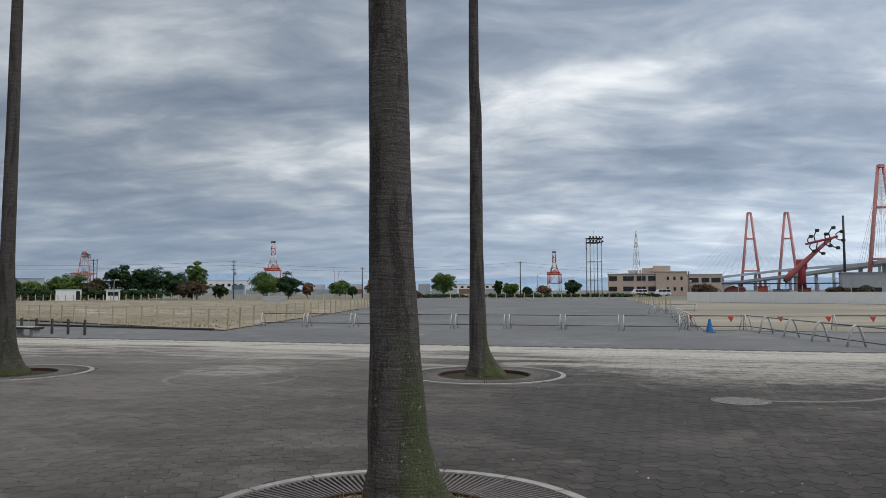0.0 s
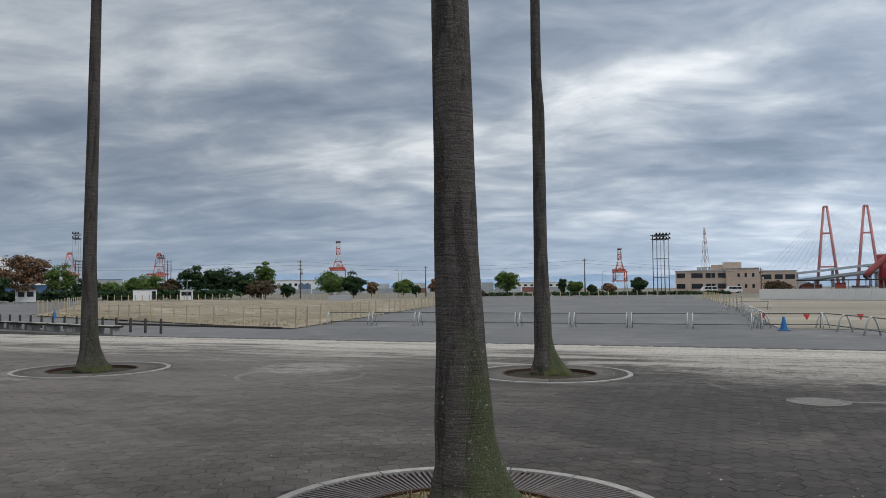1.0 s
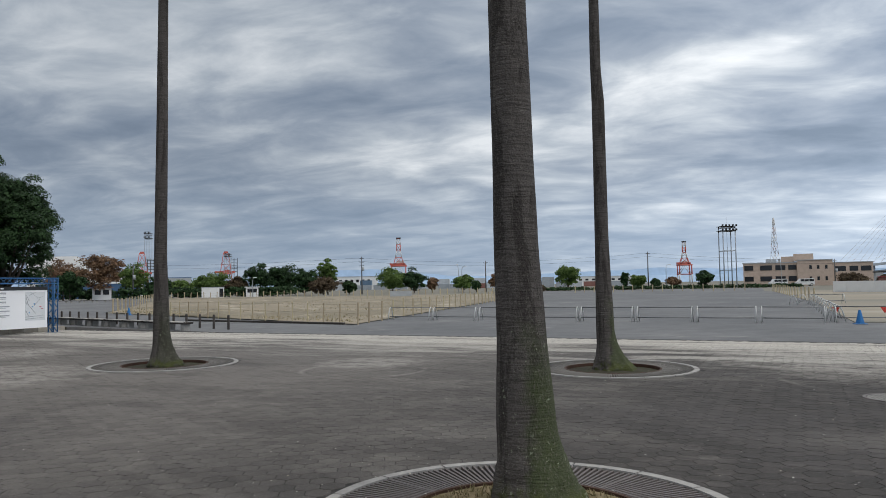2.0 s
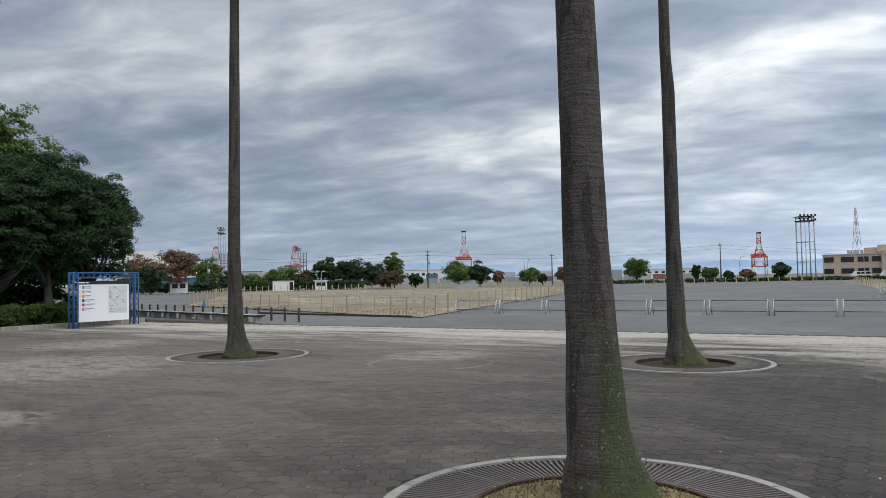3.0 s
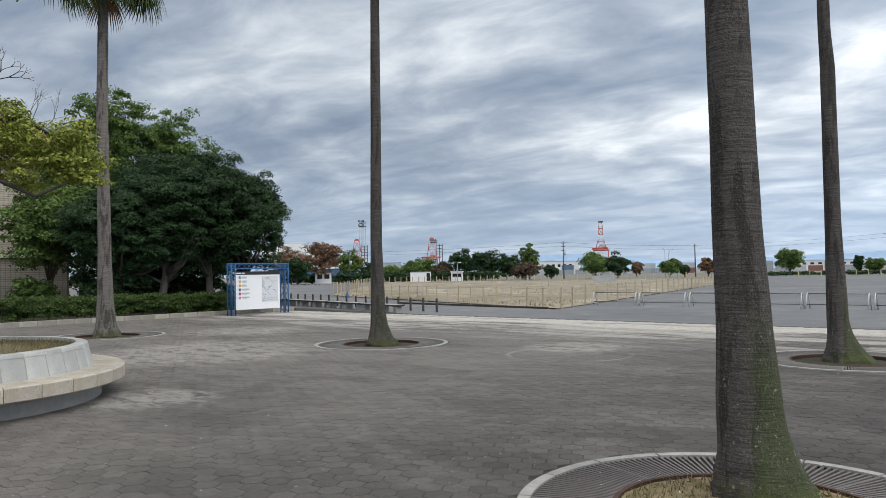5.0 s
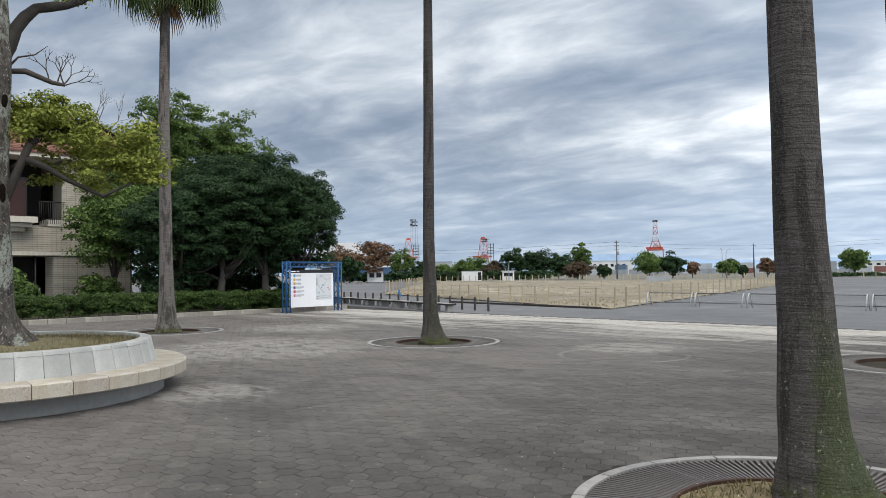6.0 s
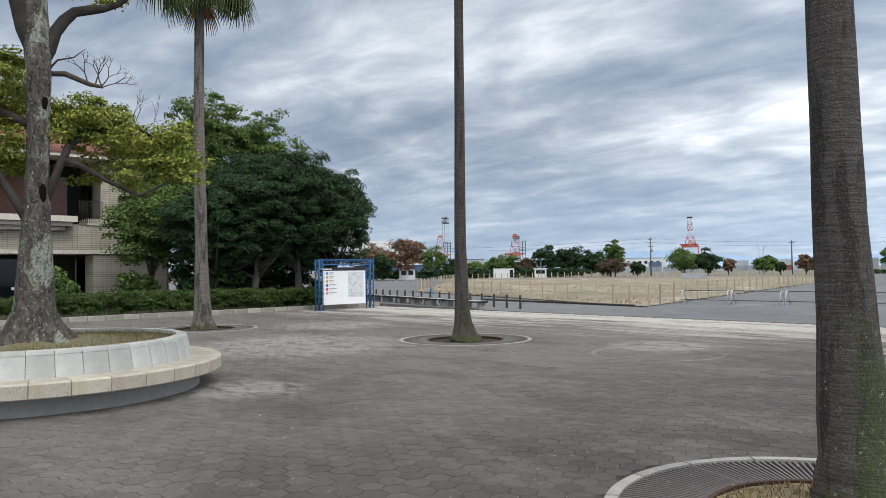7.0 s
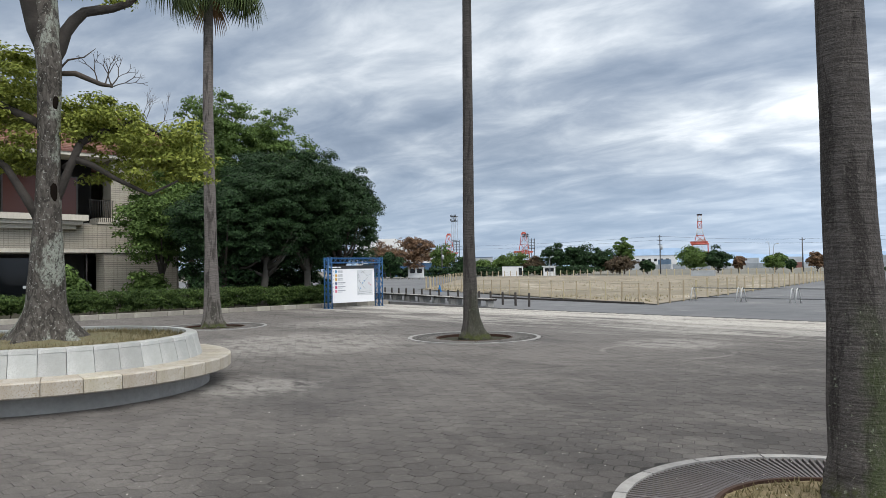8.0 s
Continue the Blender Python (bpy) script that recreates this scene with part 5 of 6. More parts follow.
# shrubs in front of the building, several dark ones added to deepen canopy shade
for i, (u, v, h, w) in enumerate(((-33.6, 14.8, 2.2, 3.0), (-34.2, 17.6, 2.0, 3.0), (-33.8, 20.0, 2.4, 3.0), (-37.5, 18.5, 3.0, 5.0), (-31.2, 8.0, 1.7, 1.0), (-32.5, 11.4, 1.7, 1.6), (-31.0, 13.4, 2.3, 2.4), (-30.4, 14.3, 2.0, 2.6), (-31.5, 4.6, 1.5, 0.9), (-31.8, 15.8, 1.9, 2.8), (-32.2, 17.4, 2.1, 2.8), (-32.0, 19.0, 1.9, 2.4), (-36.8, 15.4, 3.4, 3.6), (-35.0, 15.9, 2.6, 3.0))):
    p = uv(u, v)
    tree("shrub", "loose green garden shrub behind the hedge", p.x, p.y, h, w, 0.35, L_MID if i in (4, 5, 8) else L_DARK, 60 + i, clumps=34, per=70, leaf=0.09, trunk=0.03, lump=0.3, group="shrubs behind the hedge")
bare = thing("bare_tree", "leafless thin grey tree above the crowns", "tree", pose(*uv(-38.0, 13.2)))
bm = bmesh.new()
rng = random.Random(77)


def twigs(p, a, l, r, depth):
    q = p + Vector((math.sin(a) * l * 0.27, math.sin(a) * l * 0.96, math.cos(a) * l)) + Vector((rng.uniform(-0.1, 0.1), 0, 0))
    tube(bm, [p, q], [r, r * 0.7], 4, caps=False)
    if depth:
        for _ in range(rng.choice((2, 2, 3))):
            twigs(q, a + rng.uniform(-0.65, 0.65), l * rng.uniform(0.6, 0.85), r * 0.62, depth - 1)


tube(bm, [(0, 0, 0), (0, 0, 7.9)], [0.12, 0.06], 7)
for a in (-0.5, 0.0, 0.45):
    twigs(Vector((0, 0, 7.8)), a, 1.1, 0.035, 4)
part("branches", bm, M_BARK_DARK, bare)

# ---- far trees round the fields ----
FAR = [
    (-93.0, 117.6, 7.2, 7.0, 2.0, L_AUTUMN, "rust-brown autumn tree"), (-88.0, 121.0, 8.5, 7.4, 2.5, L_AUTUMN, "rust-brown autumn tree"),
    (-88.6, 113.8, 5.2, 4.2, 1.0, L_DARK, "small dark green tree"), (-92.0, 137.0, 6.9, 5.8, 0.6, L_MID, "green broad tree"),
    (-86.0, 137.0, 4.8, 5.0, 0.3, L_DARK, "low dark green tree"), (-84.0, 141.0, 3.4, 6.0, 0.2, L_MID, "low green bushy tree"), (-79.0, 145.0, 5.0, 6.8, 0.4, L_MID, "green bushy tree"),
    (-74.2, 147.3, 4.2, 5.0, 0.8, L_BROWN, "brownish tree"), (-70.0, 149.4, 7.0, 7.0, 0.4, L_DARK, "dense dark green tree"),
    (-65.4, 151.4, 6.7, 6.4, 0.4, L_DARK, "dense dark green tree"), (-61.0, 153.2, 5.9, 5.6, 0.4, L_DARK, "dense dark green tree"),
    (-57.0, 157.0, 8.0, 3.6, 2.6, L_MID, "tall thin pale green tree"), (-56.6, 153.0, 3.9, 6.4, 0.3, L_BROWN, "brownish bushy tree"),
    (-51.8, 156.6, 2.7, 2.8, 0.2, L_DARK, "small dark green tree"), (-42.8, 159.4, 6.0, 6.4, 0.4, L_MID, "round green tree"),
    (-38.0, 160.5, 5.1, 4.6, 0.4, L_DARK, "round dark green tree"), (-34.0, 161.5, 3.6, 2.4, 1.0, L_AUTUMN, "small red-leaved tree"),
    (-27.3, 162.7, 3.8, 4.0, 0.6, L_MID, "small round green tree"), (-24.3, 163.2, 2.6, 1.4, 0.6, L_DARK, "small thin tree"),
    (-19.7, 163.8, 3.9, 3.4, 0.8, L_AUTUMN, "small red-leaved tree"), (-4.4, 175.0, 6.2, 5.0, 1.3, L_MID, "young green tree with open crown"),
    (8.6, 175.0, 4.0, 1.3, 1.2, L_DARK, "small clipped tree"), (11.6, 174.7, 3.1, 3.2, 0.5, L_MID, "small green tree"),
    (15.4, 174.4, 2.3, 1.6, 0.5, L_DARK, "small green tree"), (19.2, 174.0, 2.5, 2.5, 0.6, L_AUTUMN, "small red-leaved tree"),
    (26.0, 173.2, 3.8, 3.2, 0.9, L_DARK, "small dark round tree"), (-12.0, 168.0, 1.7, 3.5, 0.1, L_DARK, "low dark shrub"), (-10.0, 150.0, 1.2, 3.0, 0.1, L_BROWN, "low brown shrub"),
    (62.0, 190.0, 2.7, 6.0, 0.2, L_BROWN, "olive-brown shrub"), (68.0, 186.0, 2.2, 4.0, 0.2, L_BROWN, "brown shrub"), (83.0, 165.0, 2.0, 4.0, 0.1, L_BROWN, "olive-brown shrub"), (86.5, 160.0, 2.0, 3.0, 0.1, L_BROWN, "olive-brown shrub"),
]
for i, (x, y, h, w, low, mat, what) in enumerate(FAR):
    tree("tree", what + " beyond the fields", x, y, h, w * (1.22 if mat in (L_DARK, L_MID, L_BROWN) else 1.08), low * 0.6, mat, 100 + i, clumps=80, per=95, leaf=0.24, trunk=0.12, lump=0.12 * w + 0.2, shell=0.3, fill=0.45, site=SITE, group="trees beyond the fields")
wood = thing("low_hedge_line", "dark green line of bushes behind the field", "bushes", beyond(0, 0, 0), kind="stuff")
rng2 = np.random.default_rng(3)
n = 260
f = rng2.random(n)
line = np.stack([-100 + 42 * f, 121 + 24 * f + rng2.uniform(-1, 1, n), rng2.uniform(0.2, 1.6, n), np.full(n, 0.9), np.full(n, 0.6)], axis=1)
ob = new("foliage", leaf_mesh("foliage", line, 40, 0.32, L_DARK, 5, fill=0.5))
ob.parent = wood

border = thing("far_hedge_line", "low dark hedge behind the far end of the asphalt", "bushes", SITE, kind="stuff")
f = rng2.random(300)
line = np.stack([-16 + 62 * f, 168 + 6 * f + rng2.uniform(-1, 1, 300), rng2.uniform(0.05, 0.4, 300), np.full(300, 0.8), np.full(300, 0.45)], axis=1)
ob = new("foliage", leaf_mesh("foliage", line, 36, 0.28, L_DARK, 6, fill=0.5))
ob.parent = border

# ---- far buildings ----


def hut(name, label, x, y, turn, w, d, h, wall_mat, roof_mat, over=0.2, windows=()):
    b = thing(name, label, "building", pose(x, y, -0.08, 0, 0, turn))
    wall_part("wall", b, wall_mat, -w / 2, w / 2, 0, d, 0, h)
    wall_part("roof", b, roof_mat, -w / 2 - over, w / 2 + over, -over, d + over, h + 0.002, h + 0.15)
    for x0, x1, z0, z1 in windows:
        wn = wall_part("window", b, M_FRAME, x0, x1, -0.03, -0.003, z0, z1)
        wall_part("pane", wn, M_GLASS, x0 + 0.05, x1 - 0.05, -0.045, -0.032, z0 + 0.05, z1 - 0.05)
    return b


hut("booth", "small white ticket booth with red-brown roof", -86.6, 121.0, 36, 3.2, 2.4, 2.2, M_FARWHITE, M_ROOF, 0.35, ((-1.2, -0.2, 1.0, 1.9), (0.2, 1.2, 1.0, 1.9)))
hut("white_hut", "plain white flat-roofed hut", -70.6, 132.3, 28, 4.2, 3, 1.95, M_FARWHITE, M_FARGREY, 0.05, ((1.2, 1.9, 0.2, 1.8),))
hut("kiosk", "small white kiosk with dark window", -64.0, 135.6, 25, 2.4, 2.4, 1.9, M_FARWHITE, M_FARWHITE, 0.25, ((-0.9, 0.9, 0.9, 1.6),))
hut("low_wall_block", "low pale concrete wall", -27.8, 111.3, 10, 3.4, 0.4, 0.75, M_FARGREY, M_FARGREY, 0.02)
hut("blue_building", "low dark blue building", -112.0, 152.0, 37, 22, 8, 3.4, M_FARBLUE, M_FARWHITE, 0.2, tuple((-9 + 3.0 * k, -7.6 + 3.0 * k, 1.2, 2.2) for k in range(6)))
hut("grey_building", "grey building behind trees", -116.6, 198.0, 30, 7, 6, 5.2, M_FARGREY, M_FARBLUE, 0.1)
gable = thing("white_hall", "large white hall with a sloping roof", "building", beyond(-139, 181, 0, 0, 0, 38))
bm = bmesh.new()
prof = [(-12, 0), (-12, 11.2), (0, 11.4), (9, 7.5), (17, 3.4), (17, 0)]
for y in (0, 25):
    bm.faces.new([bm.verts.new((x, y, z)) for x, z in prof])
bm.verts.ensure_lookup_table()
for i in range(6):
    j = (i + 1) % 6
    bm.faces.new((bm.verts[i], bm.verts[j], bm.verts[6 + j], bm.verts[6 + i]))
part("wall", bm, M_FARWHITE, gable)
for k in range(5):
    wall_part("window", gable, M_GLASS, -10 + 3.6 * k, -8 + 3.6 * k, -0.06, -0.01, 1.0, 2.6)

office = thing("office_building", "long beige two-storey office building with dark windows", "building", beyond(0, 0, 0, 0, 0, TURN))
FV = 219.6
wall_part("west_wing", office, M_FARBEIGE, -15.2, -1.7, FV, FV + 14, -0.1, 6.1)
wall_part("centre_block", office, M_FARBEIGE, -1.68, 6.7, FV - 1.5, FV + 14, -0.1, 6.6)
wall_part("east_wing", office, M_FARBEIGE, 6.72, 16.0, FV, FV + 12, -0.1, 5.8)
wall_part("east_porch", office, M_FARGREY, 16.02, 18.2, FV + 1, FV + 8, -0.1, 3.4)
wall_part("penthouse", office, M_FARBEIGE, -2.6, 2.3, FV + 2, FV + 9, 6.605, 8.5)
wall_part("penthouse", office, M_FARBEIGE, -5.7, -2.62, FV + 3, FV + 9, 6.2, 7.9)
for a, b, z in ((-15.4, -1.72, 6.1), (-1.72, 6.75, 6.6), (6.76, 16.2, 5.8)):
    wall_part("parapet", office, M_FARGREY, a, b, FV - 0.2 - (1.5 if a == -1.72 else 0), FV + 12.5, z + 0.003, z + 0.22)
for z in (1.2, 4.2):
    for a, b in ((-14.9, -12.6), (-10.9, -7.9), (-7.1, -4.6), (-3.9, -1.9)):
        w = wall_part("window", office, M_FRAME, a, b, FV - 0.10, FV - 0.003, z, z + 1.35)
        wall_part("pane", w, M_GLASS, a + 0.1, b - 0.1, FV - 0.13, FV - 0.103, z + 0.1, z + 1.25)
    for a in (1.2, 3.0, 4.9):
        wall_part("window", office, M_GLASS, a, a + 0.6, FV - 1.56, FV - 1.503, z + 0.1, z + 1.1)
for a, b in ((7.2, 9.8), (10.6, 12.6), (13.2, 15.6)):
    wall_part("window", office, M_GLASS, a, b, FV - 0.06, FV - 0.003, 3.6, 4.9)
for a, w in ((-9.6, 1.1), (-8.2, 1.3), (-6.5, 0.6)):
    wall_part("roof_unit", office, M_FARGREY, a, a + w, FV + 4, FV + 6, 6.33, 7.3)

# white hoarding along the sand field
hoard = thing("white_hoarding", "long white panel hoarding behind the sand field", "hoarding", beyond(29.3, 96.7, -0.08, 0, 0, math.degrees(math.atan2(-20.7, 14.2))), kind="structure")
sheet_panel = mesh_of("panel", boxed(0.01, 1.79, 0, 0.05, 0.08, 1.36), M_FARWHITE)
foot = mesh_of("foot_rail", boxed(0, 1.8, -0.03, 0.08, 0, 0.079), M_BOLLARD)
for k in range(34):
    piece("panel", sheet_panel, hoard, pose(1.8 * k, 0, 0))
    piece("foot_rail", foot, hoard, pose(1.8 * k, 0, 0))

# parked vans
van = thing("van", "white van parked beyond the fields", "van", beyond(47.5, 199.4, -0.08, 0, 0, 8), "parked vehicles")
bm = bmesh.new()
prof = [(-2.1, 0.35), (-2.15, 1.0), (-1.7, 1.15), (-1.15, 1.85), (2.0, 1.88), (2.1, 1.0), (2.1, 0.35)]
for y in (-0.85, 0.85):
    bm.faces.new([bm.verts.new((x, y, z)) for x, z in prof])
bm.verts.ensure_lookup_table()
for i in range(7):
    j = (i + 1) % 7
    bm.faces.new((bm.verts[i], bm.verts[j], bm.verts[7 + j], bm.verts[7 + i]))
bmesh.ops.recalc_face_normals(bm, faces=bm.faces)
part("body", bm, M_CAR, van)
for a, b in ((-1.2, -0.4), (-0.3, 0.7), (0.8, 1.9)):
    wall_part("window", van, M_GLASS, a, b, -0.875, -0.853, 1.15, 1.7)
for x in (-1.35, 1.35):
    wh = part("wheel", tubed([(x, -0.88, 0.33), (x, -0.66, 0.33)], 0.33, 16), M_TYRE, van)
    part("rim", tubed([(x, -0.89, 0.33), (x, -0.881, 0.33)], 0.2, 12), M_PIPE, wh)
    part("wheel", tubed([(x, 0.66, 0.33), (x, 0.88, 0.33)], 0.33, 16), M_TYRE, van)
copy_thing(van, beyond(53.4, 198.0, -0.08, 0, 0, 2))

# ---- light towers, poles and wires ----


def light_tower(x, y, h, label, k=1.0):
    t = thing("light_tower", label, "light tower", beyond(x, y, -0.08, 0, 0, 10) @ Matrix.Diagonal((k, k, 1, 1)), "floodlight towers")
    for sx in (-1.35, 1.35):
        for sy in (-1.35, 1.35):
            part("column", tubed([(sx, sy, 0), (sx, sy, h - 0.6)], 0.12, 8), M_TOWER, t)
    for z in (h * 0.28, h * 0.58, h - 1.6, h - 0.8):
        bm = bmesh.new()
        for a, b in (((-1.35, -1.35), (1.35, -1.35)), ((1.35, -1.35), (1.35, 1.35)), ((1.35, 1.35), (-1.35, 1.35)), ((-1.35, 1.35), (-1.35, -1.35))):
            tube(bm, [(*a, z), (*b, z)], 0.07, 6)
        part("ring_beam", bm, M_TOWER, t)
    for z in (h - 1.5, h - 0.55):
        wall_part("platform", t, M_FRAME, -1.75, 1.75, -1.75, 1.75, z, z + 0.07)
        for j in range(5):
            wall_part("floodlight", t, M_FRAME, -1.65 + 0.75 * j, -1.35 + 0.75 * j, -1.9, -1.6, z + 0.072, z + 0.42)
    part("mast", tubed([(0, 0, 0), (0, 0, h + 1.6)], [0.09, 0.02], 6), M_TOWER, t)
    return t


light_tower(30.8, 172.4, 14.2, "tall four-legged floodlight tower of grey steel")
light_tower(-89.6, 138.6, 14.0, "tall floodlight tower behind the trees", 0.4)
light_tower(-150.0, 290.0, 17.0, "distant grey floodlight tower by the harbour", 0.8)


M_POLE = material("weathered_pole", (0.10, 0.10, 0.105), 0.8, second=(0.15, 0.15, 0.15), scale=2)


def utility_pole(x, y, h, arms, label):
    t = thing("utility_pole", label, "pole", beyond(x, y, -0.08), "utility poles")
    part("pole", tubed([(0, 0, 0), (0, 0, h)], [0.16, 0.10], 8), M_POLE, t)
    for k in range(arms):
        part("crossarm", boxed(-0.5, 0.5, -0.06, 0.06, h - 0.5 - 0.8 * k, h - 0.4 - 0.8 * k), M_FRAME, t)
    if arms > 1:
        part("transformer", tubed([(0.35, -0.2, h - 3.2), (0.35, -0.2, h - 2.3)], 0.26, 10), M_FARGREY, t)
    return t


POLES = [(-140.0, 165.0, 9.0), (-49.2, 157.5, 8.4), (-22.2, 163.5, 7.0), (13.8, 174.6, 8.6), (58.0, 190.0, 6.4)]
for (x, y, h), arms in zip(POLES, (2, 3, 1, 1, 2)):
    utility_pole(x, y, h, arms, "slim grey utility pole carrying wires")
utility_pole(-88.0, 131.0, 7.0, 3, "slim grey utility pole with crossarms")
wires = thing("overhead_wires", "thin sagging overhead wires between the poles", "wires", SITE)
for a, b in zip(POLES, POLES[1:]):
    for dz in (-0.3, -1.1):
        pts = []
        for k in range(9):
            f = k / 8
            pts.append((a[0] + (b[0] - a[0]) * f, a[1] + (b[1] - a[1]) * f, a[2] + (b[2] - a[2]) * f + dz - 0.08 - 0.9 * 4 * f * (1 - f) * ((b[0] - a[0]) / 90)))
        part("wire", tubed(pts, 0.022, 4), M_FRAME, wires)


def lamp_post(x, y, h, reach):
    t = thing("street_lamp", "tall slim curved street lamp", "street lamp", beyond(x, y, -0.08), "street lamps")
    part("post", tubed([(0, 0, 0), (0, 0, h * 0.8), (reach * 0.15, 0, h * 0.93), (reach * 0.55, 0, h), (reach, 0, h + 0.05)], [0.09, 0.06, 0.05, 0.045, 0.04], 7), M_FARGREY, t)
    part("lamp_head", boxed(reach - 0.1, reach + 0.5, -0.12, 0.12, h - 0.02, h + 0.1), M_FARWHITE, t)
    return t


lamp_post(-64.3, 134.5, 3.8, 0.3)
lamp_post(-27.2, 161.0, 5.8, 0.6)
lamp_post(17.6, 173.0, 5.5, 0.6)
lamp_post(47.5, 196.0, 6.2, -0.8)
lamp_post(-33.0, 190.0, 7.0, -0.6)

# lattice transmission tower
pylon = thing("transmission_tower", "red and white lattice transmission tower far away", "tower", beyond(206.0, 876.2, 0, 0, 0, 20))
for k in range(7):
    z0, z1 = 71 * k / 7, 71 * (k + 1) / 7
    w0, w1 = 4.6 * (1 - k / 7.8), 4.6 * (1 - (k + 1) / 7.8)
    bm = bmesh.new()
    for sx in (-1, 1):
        for sy in (-1, 1):
            tube(bm, [(sx * w0, sy * w0, z0), (sx * w1, sy * w1, z1)], 0.2, 4)
        tube(bm, [(sx * w0, -w0, z0), (-sx * w1, -w1, z1)], 0.2, 4)
        tube(bm, [(sx * w0, w0, z0), (-sx * w1, w1, z1)], 0.2, 4)
    part("section", bm, M_CABLE if k % 2 else M_CRANEW, pylon)

# ---- harbour cranes ----


def crane(x, y, h, turn, label, folded=False):
    """A quay crane seen end-on: portal legs, sill and portal beams, a machine house and a tapering apex frame."""
    c = thing("harbour_crane", label, "crane", beyond(x, y, 0, 0, 0, turn), "harbour cranes")
    low, w, d = h * 0.45, h * 0.145, h * 0.12
    for sx in (-w, w):
        for sy in (-d, d):
            part("leg", tubed([(sx, sy, 0), (sx, sy, low * 0.5)], 0.55, 4), M_CRANEW, c)
            part("leg", tubed([(sx, sy, low * 0.5), (sx * 0.96, sy, low)], 0.55, 4), M_CRANE, c)
        part("sill_beam", tubed([(sx, -d, low * 0.5), (sx, d, low * 0.5)], 0.7, 4), M_CRANE, c)
    for sy in (-d, d):
        for z, r in ((low * 0.5, 0.5), (low, 0.75)):
            part("portal_beam", tubed([(-w * 1.12, sy, z), (w * 1.12, sy, z)], r, 4), M_CRANE, c)
        part("brace", tubed([(-w, sy, low * 0.5), (0, sy, low), (w, sy, low * 0.5)], 0.35, 4), M_CRANEW, c)
    reach = 1.9 if folded else 1.25
    part("girder", boxed(-w * reach, w * (reach - 0.3), -d * 0.45, d * 0.45, low + 0.6, low + 2.0), M_CRANE, c)
    part("machine_house", boxed(-w * 0.3, w * 0.75, -d * 0.4, d * 0.4, low + 2.02, low + h * 0.10), M_CRANE if folded else M_CRANEW, c)
    if folded:
        rows = [(low + 0.5, 0.95), (low + (h - low) * 0.45, 0.72), (low + (h - low) * 0.97, 0.42), (h, 0.30)]
    else:
        rows = [(low + 0.5, 0.72), (low + (h - low) * 0.30, 0.45), (low + (h - low) * 0.55, 0.27), (low + (h - low) * 0.78, 0.26), (h, 0.24)]
    for k, ((z0, a0), (z1, a1)) in enumerate(zip(rows, rows[1:])):
        m = M_CRANEW if k % 2 and not folded else M_CRANE
        for sx in (-1, 1):
            for sy in (-0.6, 0.6):
                part("mast_leg", tubed([(sx * w * a0, sy * w * a0, z0), (sx * w * a1, sy * w * a1, z1)], 0.34, 4), m, c)
        part("mast_tie", tubed([(-w * a1, -0.6 * w * a1, z1), (w * a1, -0.6 * w * a1, z1)], 0.35, 4), M_CRANE, c)
        part("mast_brace", tubed([(-w * a0, -0.6 * w * a0, z0), (w * a1, -0.6 * w * a1, z1)], 0.22, 4), m, c)
        part("mast_brace", tubed([(w * a0, -0.6 * w * a0, z0), (-w * a1, -0.6 * w * a1, z1)], 0.22, 4), m, c)
    part("apex_platform", boxed(-w * 0.33, w * 0.33, -w * 0.25, w * 0.25, h, h + 0.9), M_FRAME if not folded else M_CRANE, c)
    if folded:
        bm = bmesh.new()
        for z in range(5):
            box(bm, w * 0.85, w * 2.0, -1.5, 1.5, low + 1.5 + z * 2.3, low + 1.8 + z * 2.3)
        for fx in (0.9, 1.4, 1.95):
            box(bm, w * fx - 0.2, w * fx + 0.2, -1.5, 1.5, 0, low + 12)
        part("stair_tower", bm, M_FRAME, c, "dark lattice stair tower")
    return c


crane(-150.3, 580.9, 40.3, 14, "tall red and white harbour crane with raised boom")
crane(74.3, 595.9, 32.0, 5, "red and white harbour crane with raised boom")
crane(-277.0, 532.0, 30.2, 28, "red harbour crane with A-shaped top", True)
crane(-330.0, 502.0, 30.0, 34, "red harbour crane partly behind the floodlight tower", True)

# container stacks and long sheds
colours = [material("container_" + n, c, 0.7, scale=0.2) for n, c in (("red", (0.26, 0.12, 0.10)), ("blue", (0.12, 0.19, 0.28)), ("grey", (0.36, 0.39, 0.42)), ("white", (0.50, 0.53, 0.56)), ("green", (0.14, 0.21, 0.20)))]
rng = random.Random(12)
base = mesh_of("container", boxed(0, 6, 0, 2.4, 0, 2.5), colours[0])
boxes = [base]
for c in colours[1:]:
    me = base.copy()
    me.materials[0] = c
    boxes.append(me)
for k in range(28):
    x = -165 + 6.8 * k
    stack = thing("container_stack", "stack of shipping containers by the harbour", "containers", beyond(x, 372 + rng.uniform(-6, 6), -0.08, 0, 0, rng.uniform(-3, 3)), "container stacks")
    for z in range(rng.choice((1, 1, 2, 2, 1))):
        piece("container", rng.choice(boxes + boxes[2:4] * 3), stack, pose(0, 0, 2.52 * z))
hut("long_shed", "long pale harbour shed", -121, 381, 15, 25, 12, 7.2, M_FARWHITE, M_FARGREY, 0.3, tuple((-11 + 3 * k, -9.5 + 3 * k, 4.2, 5.6) for k in range(7)))
hut("long_shed", "long pale harbour shed", 11, 400, 0, 30, 12, 5.1, M_FARWHITE, M_FARGREY, 0.3, tuple((-13 + 3.4 * k, -11.4 + 3.4 * k, 3.0, 4.0) for k in range(7)))

